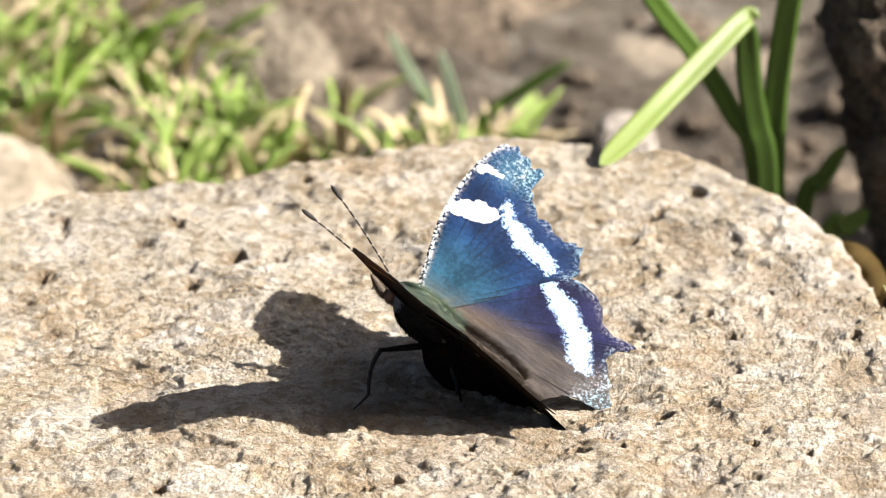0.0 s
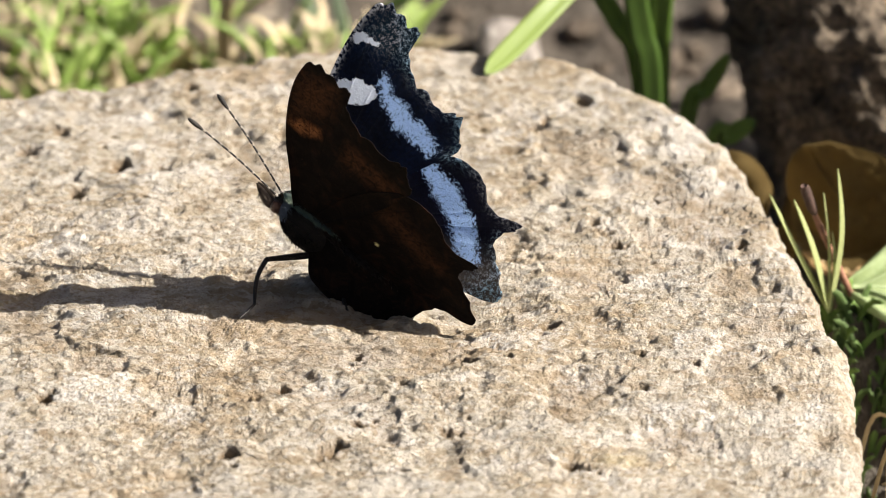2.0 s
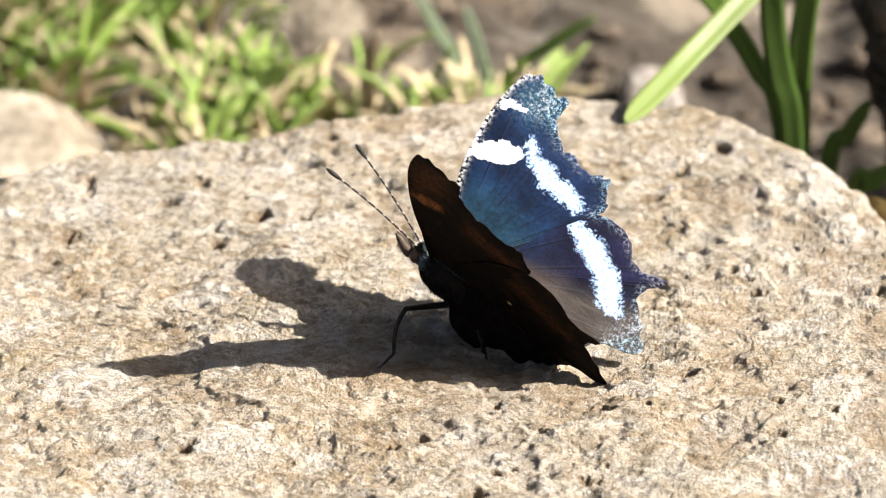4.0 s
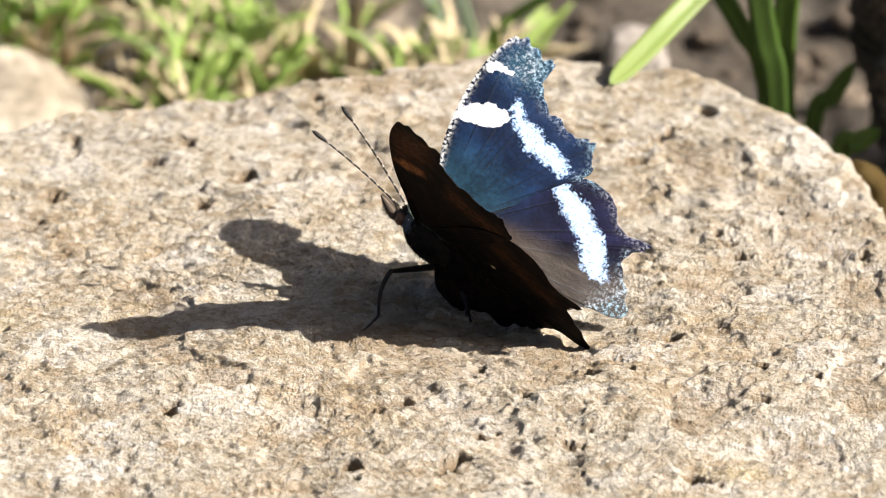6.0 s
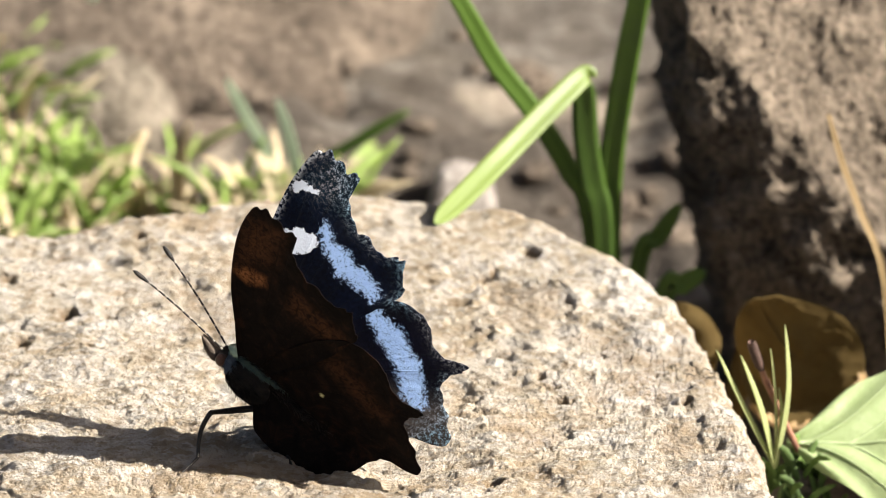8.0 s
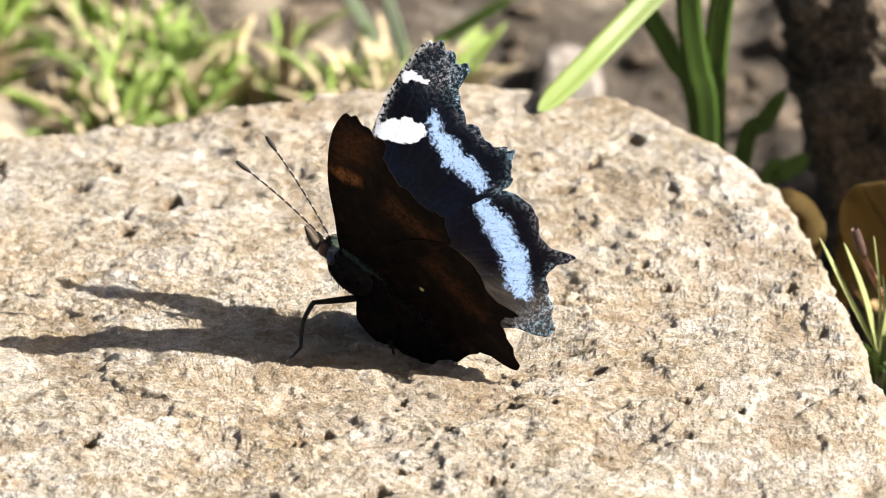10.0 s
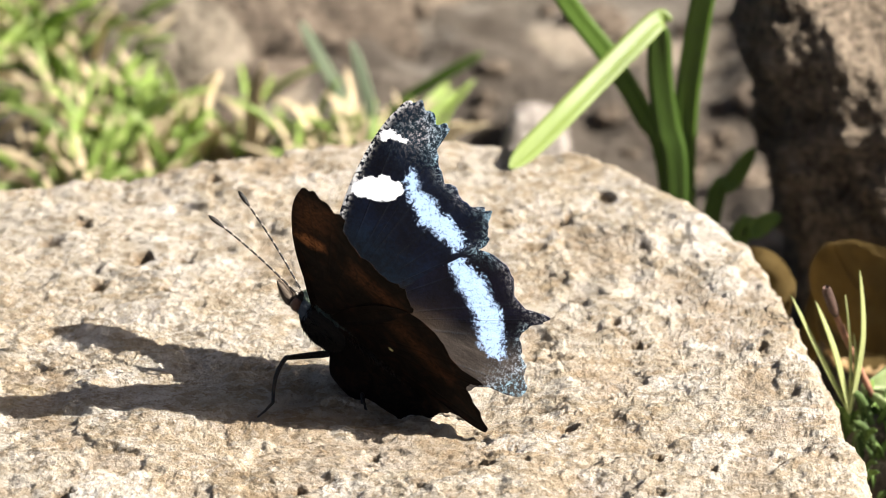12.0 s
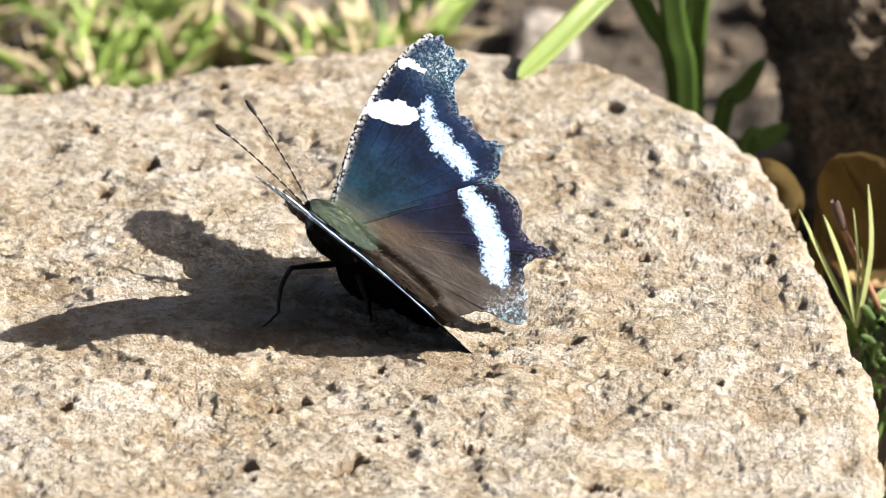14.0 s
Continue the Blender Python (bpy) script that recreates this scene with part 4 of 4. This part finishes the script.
# seconds; left wings: lift and sweep; right wings: lift and sweep, in degrees
BEAT = (
    "0 42 2.4 17.8 -0.9; 0.2 37 2.7 10.9 -1.1; 0.5 34.2 2.8 7 -1.4; 0.7 31.1 2.8 3.7 -0.7; "
    "1 25.5 2.9 -0.3 0.3; 1.5 20.9 3.1 -3.6 0.9; 1.7 28.2 1.9 1.2 0.7; 1.8 35.7 1.3 11.5 0.3; "
    "1.9 48.2 0.3 25.9 -0.5; 2 72.6 -0.7 69.3 -1.6; 2.2 78 -0.6 60 -3.7; 2.3 74.1 -0.1 52.8 -4; "
    "2.5 67.5 0.6 38.5 -5.4; 2.7 64.7 1 34.4 -4.6; 3 63.1 1.6 34.2 -3.5; 3.2 62.2 1.6 32.3 -3.5; "
    "5.3 54.1 1 29.6 -2.6; 5.5 54 0.9 29.5 -2.5; 6 56.7 1 30.8 -3.2; 6.5 58.4 0.8 32.5 -3; "
    "6.7 63.7 0 41.6 -3.6; 6.8 71.6 -0.8 53.7 -5; 6.9 76.4 -1.7 59.8 -5.8; 7 75 -2 60.7 -5.8; "
    "7.2 66.4 -2.1 53.2 -5.6; 7.5 63.8 -1.9 43.4 -5.8; 7.7 72.7 -2.1 55.3 -5.8; 8 75.5 -2.4 65.2 -5.1; "
    "8.3 71.2 -2.2 60.8 -5.2; 8.5 75 -1.8 62.4 -5.3; 8.7 73.3 -1.8 60.9 -5.2; 10.8 66.9 -1.4 51.2 -5; "
    "11 65.8 -1.4 49.6 -5; 11.5 66.2 -1.6 49.9 -5; 12 62.6 -1.1 48.5 -4.5; 12.3 59.4 -1.4 48.5 -3.8; "
    "12.5 56.6 -1.5 48.4 -3.2; 12.7 49.6 -1.5 39.8 -2.6; 12.8 45.7 -1.3 34 -2.1; 13 50.3 -1.1 46.3 -2.2; "
    "13.2 55.6 -1.1 42.7 -2.7; 13.4 55.3 -1.2 42.8 -3.3; 13.5 64.1 -1.2 48.7 -4.6; 13.7 60.6 -0 45.7 -3.8; "
    "13.9 47.9 1.1 36 -2.4; 14 38.7 1.8 32 -1.4; "
)
BEAT = [tuple(float(v) for v in row.split()) for row in BEAT.split(";") if row.strip()]

# ---- plants beside the slab ----
CAMERA_SIDE = (0, -0.85, 0.5)


def build_iris():
    root = new("iris_clump")
    root.location = (0.0575, 0.078, GROUND)
    tagged(root, "clump of green strap leaves, one bent over onto the slab", "plant")
    o = Vector(root.location)

    def leaf(points, width, material, label="", **shape):
        return blade_object("leaf", [tuple(Vector(p) - o) for p in points], width, CAMERA_SIDE, material, root, label, **shape)

    leaf([(0.0585, 0.078, GROUND), (0.0568, 0.078, -0.0295), (0.0548, 0.078, -0.0175), (0.0534, 0.078, -0.0073), (0.0531, 0.0775, 0.0034)], 0.0044, LEAF_DARK, "upright dark green strap leaf, folded at its top", fold=0.1, tip=0.96, count=30)
    leaf([(0.0540, 0.0772, 0.0034), (0.0520, 0.0755, 0.0040), (0.0394, 0.0600, -0.0020), (0.0320, 0.0480, -0.0040), (0.0261, 0.0376, -0.0048)], 0.0040, LEAF_BRIGHT, "sunlit yellow-green leaf end lying on the slab", fold=0.30, tip=0.93, count=40)
    leaf([(0.0600, 0.081, GROUND), (0.0584, 0.081, -0.0317), (0.0584, 0.081, -0.0145), (0.0603, 0.081, 0.0025), (0.0625, 0.081, 0.0171), (0.0668, 0.081, 0.046)], 0.0042, LEAF_GREEN, "tall green strap leaf", fold=0.2, count=30)
    leaf([(0.0590, 0.088, GROUND), (0.0551, 0.090, -0.033), (0.0509, 0.090, -0.0215), (0.0446, 0.090, -0.0101), (0.0374, 0.090, 0.0001), (0.0309, 0.090, 0.0125), (0.0180, 0.091, 0.034)], 0.0036, LEAF_GREEN, "green strap leaf leaning aside", fold=0.15, count=30)
    leaf([(0.0605, 0.086, GROUND), (0.0639, 0.088, -0.040), (0.0673, 0.088, -0.0342), (0.0712, 0.088, -0.0273)], 0.0032, LEAF_GREEN, fold=0.1, count=20)
    leaf([(0.0610, 0.082, GROUND), (0.0682, 0.080, -0.0421), (0.0712, 0.080, -0.0397), (0.0757, 0.080, -0.0366)], 0.0036, LEAF_GREEN, fold=0.1, count=16)


build_iris()


def build_sprig():
    root = new("grass_sprig")
    base = Vector((0.0838, -0.010, -0.0262))
    root.location = base
    tagged(root, "small tuft of thin pale-green grass beside the slab", "grass")
    tips = [((0.0846, -0.012, 0.0026), 0.00115, -1.6), ((0.0772, -0.014, -0.0022), 0.0012, -0.4), ((0.0730, -0.015, -0.0006), 0.0010, 0.8), ((0.0823, -0.012, -0.0020), 0.00055, -0.6), ((0.0840, -0.011, -0.0100), 0.00075, -0.8)]
    for tip, width, bow in tips:
        tip = Vector(tip) - base
        mid = tip * 0.5 + Vector((-0.0008 * bow, 0, 0.001))
        blade_object("grass_blade", [(0, 0, 0), tuple(mid), tuple(tip)], width, (0.55, -0.6, 0.6), SPRIG, root, fold=0.3, tip=0.75, count=14)


build_sprig()


def build_twig():
    bm = bmesh.new()
    line = curve_through([(0.0880, -0.007, -0.0250), (0.0868, -0.008, -0.0218), (0.0828, -0.010, -0.0118), (0.0808, -0.011, -0.0064), (0.0789, -0.012, -0.0006)], 24)
    rng = random.Random(9)
    tube(bm, line, [0.00048 + 0.00016 * rng.random() + (0.0003 if k > 17 else 0) - (0.0003 if k == 23 else 0) for k in range(24)], 9)
    ob = part("twig", bm, [TWIG, TWIG_TIP])
    for f in ob.data.polygons:
        f.material_index = 1 if f.center.z > -0.0065 else 0
    tagged(ob, "short reddish-brown twig with a dark dried tip", "twig")


build_twig()


def dry_leaf(centre, wide, high, turn, label, seed, stalk, torn):
    """A curled round dead leaf on edge: blade, pale torn edge, midrib and stalk."""
    root = new("dead_leaf")
    root.matrix_world = pose(*centre, *turn)
    tagged(root, label, "leaf")
    rows, cols = 26, 90

    def surface(r, a):
        ragged = 1 + 0.05 * fbm(np.stack([np.cos(a) * 3, np.sin(a) * 3, a * 0], -1).reshape(-1, 3), 1, 4, 0.6, seed).reshape(r.shape)
        x, z = r * ragged * np.cos(a) * wide, r * ragged * np.sin(a) * high
        y = 0.0015 * (r**2) * np.cos(2 * a) + 0.002 * r**2 + 0.0009 * fbm(np.stack([x, z, z * 0], -1).reshape(-1, 3), 260, 3, 0.5, seed + 2).reshape(r.shape)
        y = y - 0.004 * smooth(0.85, 1.0, r) * smooth(-0.3, -0.9, np.sin(a))
        return np.stack([x, y, z], -1).reshape(-1, 3)

    r, a = np.meshgrid(np.linspace(0, 1, rows), np.linspace(0, 2 * math.pi, cols, endpoint=False), indexing="ij")
    front = surface(r, a)
    n = rows * cols
    f = grid_faces(rows, cols, True)
    mesh_of("leaf_blade", np.concatenate([front, front + (0, 0.0003, 0)]), np.concatenate([f, f[:, ::-1] + n]), [DRY_LEAF], root)
    bm = bmesh.new()
    line = surface(np.linspace(0.0, 0.92, 14), np.full(14, stalk))
    tube(bm, [tuple(p - np.array((0, 0.0002, 0))) for p in line], [0.00035 - 0.00002 * k for k in range(14)], 6)
    part("midrib", bm, DRY_LEAF, root)
    # torn edge along the bottom
    if not torn:
        return root
    r, a = np.meshgrid(np.linspace(0.95, 1.04, 4), np.linspace(math.pi * 1.30, math.pi * 1.92, 50), indexing="ij")
    edge = surface(r + 0.02 * np.sin(a * 31), a) - (0, 0.0004, 0)
    f = grid_faces(4, 50)
    mesh_of("torn_edge", np.concatenate([edge, edge + (0, 0.0006, 0)]), np.concatenate([f, f[:, ::-1] + 200]), [DRY_RIM], root, "pale torn leaf edge")
    return root


dry_leaf((0.0890, 0.034, -0.0290), 0.0120, 0.0124, (6, 0, -20), "round brown dead leaf with a pale torn edge", 3, 2.2, True)
dry_leaf((0.0715, 0.046, -0.0325), 0.0040, 0.0080, (10, -25, -30), "small curled orange-brown dead leaf", 8, 1.2, False)


def build_debris():
    """Dry shreds in the gap beside the slab."""
    rng = random.Random(21)
    for k in range(12):
        x, y = 0.090 + 0.022 * rng.random(), -0.055 + 0.045 * rng.random()
        z = -0.058 + 0.03 * rng.random()
        bend = Vector((0.010 * (rng.random() - 0.5), 0.012 * (rng.random() - 0.5), -0.010 * rng.random()))
        p = Vector((x, y, z))
        ob = blade_object("dry_shred", [tuple(p), tuple(p + bend + Vector((0, 0, 0.004))), tuple(p + bend * 2.2 - Vector((0, 0, 0.012)))], 0.0007, CAMERA_SIDE, GRASS_DRY, fold=0.4, count=9)
        tagged(ob, "thin dry grass shred caught in the gap", "straw", "dry shreds in the gap")
    # shard of dead leaf at the foot of the dark stone
    ob = blade_object("leaf_shard", [(0.0800, 0.062, -0.060), (0.0812, 0.060, -0.046), (0.0835, 0.058, -0.036), (0.0852, 0.057, -0.030)], 0.0042, CAMERA_SIDE, DRY_LEAF, fold=0.5, count=12, tip=0.5)
    tagged(ob, "curled pale-brown shard of dead leaf against the dark stone", "bark")


build_debris()


def build_broad_leaf():
    """A pale green leaf with raised veins, spreading away from the slab."""
    root = new("broad_leaf")
    base = Vector((0.0858, -0.006, -0.0238))
    ahead = Vector((0.97, 0.0, 0.03)).normalized()
    facing = Vector((0.02, -0.52, 0.85))
    aside = facing.cross(ahead).normalized()
    root.matrix_world = Matrix.Translation(base) @ Matrix((ahead, aside, ahead.cross(aside))).transposed().to_4x4()
    tagged(root, "broad pale-green leaf with lighter veins in the sun", "leaf")
    rows, cols = 40, 31
    t, a = np.meshgrid(np.linspace(0, 1, rows), np.linspace(-1, 1, cols), indexing="ij")
    half = 0.0180 * np.sin(np.pi * np.clip(t, 0.0, 1) ** 0.9) ** 1.1 * (1 + 0.02 * np.sin(t * 40 + a)) + 0.0004
    x = t * 0.070
    y = a * half
    z = 0.0020 * np.abs(a) ** 1.3 - 0.004 * t**2 + 0.0005 * np.sin(t * 30 + np.abs(a) * -9) - 0.0015 * np.abs(a) ** 4
    v = np.stack([x, y, z], -1).reshape(-1, 3)
    n = rows * cols
    f = grid_faces(rows, cols)
    mesh_of("blade", np.concatenate([v, v - (0, 0, 0.0003)]), np.concatenate([f, f[:, ::-1] + n]), [BROAD_LEAF], root)

    def height(tt, aa):
        return 0.0020 * abs(aa) ** 1.3 - 0.004 * tt**2 + 0.0005 * math.sin(tt * 30 + abs(aa) * -9) - 0.0015 * abs(aa) ** 4

    bm = bmesh.new()
    tube(bm, [(tt * 0.070, 0, height(tt, 0) + 0.0001) for tt in np.linspace(0.01, 0.98, 20)], 0.0003, 6)
    part("midrib", bm, LEAF_VEIN, root)
    for side in (1, -1):
        for k in range(5):
            bm = bmesh.new()
            line = []
            for q in np.linspace(0, 0.9, 10):
                tt = 0.02 + 0.13 * k + 0.30 * q
                aa = side * q
                half_here = 0.0180 * math.sin(math.pi * min(tt, 1) ** 0.9) ** 1.1
                line.append((tt * 0.070, aa * half_here, height(tt, aa) + 0.0001))
            tube(bm, line, [0.00020 - 0.00013 * q for q in np.linspace(0, 1, 10)], 6)
            part("vein", bm, LEAF_VEIN, root)


build_broad_leaf()


def build_straw():
    v = blade_object("straw", [(0.0960, 0.068, 0.001), (0.0985, 0.065, -0.007), (0.1015, 0.062, -0.0145), (0.1064, 0.056, -0.0283), (0.109, 0.052, -0.072)], 0.0011, CAMERA_SIDE, STRAW, fold=0.4, count=20)
    tagged(v, "thin dry yellow straw leaning on the dark stone", "straw")
    v = blade_object("straw", [(-0.0210, 0.180, -0.080), (-0.0206, 0.180, -0.0691), (-0.0200, 0.180, -0.0642), (-0.0185, 0.180, -0.0585)], 0.0036, CAMERA_SIDE, GRASS_DRY, fold=0.3, count=10, tip=0.6)
    tagged(v, "short pale dry stalk standing in the grass", "straw")


build_straw()


def reed(points, label, material=LEAF_BLUE):
    tagged(blade_object("reed", points, 0.0022, CAMERA_SIDE, material, fold=0.2, count=16), label, "grass")


reed([(0.0035, 0.166, -0.082), (0.0020, 0.166, -0.0629), (0.0004, 0.166, -0.0544), (-0.0018, 0.166, -0.0466)], "single bluish-green blade standing behind the slab")
reed([(0.0000, 0.182, -0.082), (-0.0029, 0.182, -0.0689), (-0.0081, 0.182, -0.0580), (-0.0115, 0.182, -0.0507)], "single bluish-green blade leaning behind the slab")
reed([(-0.0010, 0.184, -0.082), (0.0057, 0.186, -0.0722), (0.0144, 0.186, -0.0654), (0.0235, 0.186, -0.0593)], "single green blade leaning low behind the slab", LEAF_GREEN)
reed([(-0.0680, 0.238, -0.083), (-0.0601, 0.240, -0.0769), (-0.0500, 0.240, -0.0706), (-0.0360, 0.240, -0.0610)], "long pale-green blade arching over the grass")


def build_grass(name, count, centre_of, length, width, material, label, seed):
    """Short blades in bulk."""
    rng = np.random.default_rng(seed)
    vs, fs, al, start = [], [], [], 0
    for _ in range(count):
        x, y = centre_of(rng)
        z = float(ground_height(np.array([x]), np.array([y]))[0])
        a = rng.uniform(0, 2 * math.pi)
        lean = rng.uniform(0.2, 1.1)
        long = length * rng.uniform(0.5, 1.3)
        tip = np.array([x + math.cos(a) * lean * long, y + math.sin(a) * lean * long * 0.7, z + long * rng.uniform(0.5, 1.0)])
        mid = (np.array([x, y, z]) + tip) / 2 + (0, 0, long * 0.18)
        v, f, along = blade_arrays([(x, y, z - 0.002), mid, tip], width * rng.uniform(0.6, 1.2), (math.sin(a), -1, 0.6), 6, 3, 0.3, 0.85, 0.0001)
        vs.append(v)
        fs.append(f + start)
        al.append(along)
        start += len(v)
    ob = mesh_of(name, np.concatenate(vs), np.concatenate(fs), [material], floats={"along": np.concatenate(al)})
    return tagged(ob, label, "grass", kind="stuff")


def lawn(rng):
    while True:
        x, y = rng.uniform(-0.13, 0.012), rng.uniform(0.15, 0.30)
        limit = 0.300 if x < -0.052 else max(0.196, 0.255 - (x + 0.062) * 4) - max(0, x + 0.045) * 0.25
        thick = fbm(np.array([[x, y, 0.0]]), 45, 2, 0.5, 52)[0] + 0.25 * rng.uniform(-1, 1)
        if thick > -0.05 and y < limit and (x > -0.06 or y > 0.172):
            return x, y


build_grass("grass", 1200, lawn, 0.018, 0.0015, GRASS_GREEN, "short green grass growing behind the slab", 1)
build_grass("dry_grass", 1700, lawn, 0.015, 0.0013, GRASS_DRY, "dead straw-coloured grass among the green", 2)


def foot(rng):
    a, r = rng.uniform(0, 2 * math.pi), 0.013 * math.sqrt(rng.uniform(0, 1))
    return 0.0905 + r * math.cos(a), -0.008 + r * math.sin(a)


build_grass("moss", 260, foot, 0.006, 0.0012, MOSS, "dark green moss and seedlings in the gap", 6)


# ---- what moves ----
def motions():
    shoulder = pose(0.00014, 0.0009, -0.00146, 0.63, -1.93, -0.12)
    for ob, mirror in WINGS:
        side = -1 if mirror else 1
        rows = []
        for t, ll, ls, rl, rs in BEAT:
            lift, sweep = (rl, rs) if mirror else (ll, ls)
            rows.append((t, shoulder @ pose(0, 0, 0, side * lift) @ pose(0, 0, 0, 0, 0, side * sweep)))
        walk(ob, rows)


motions()
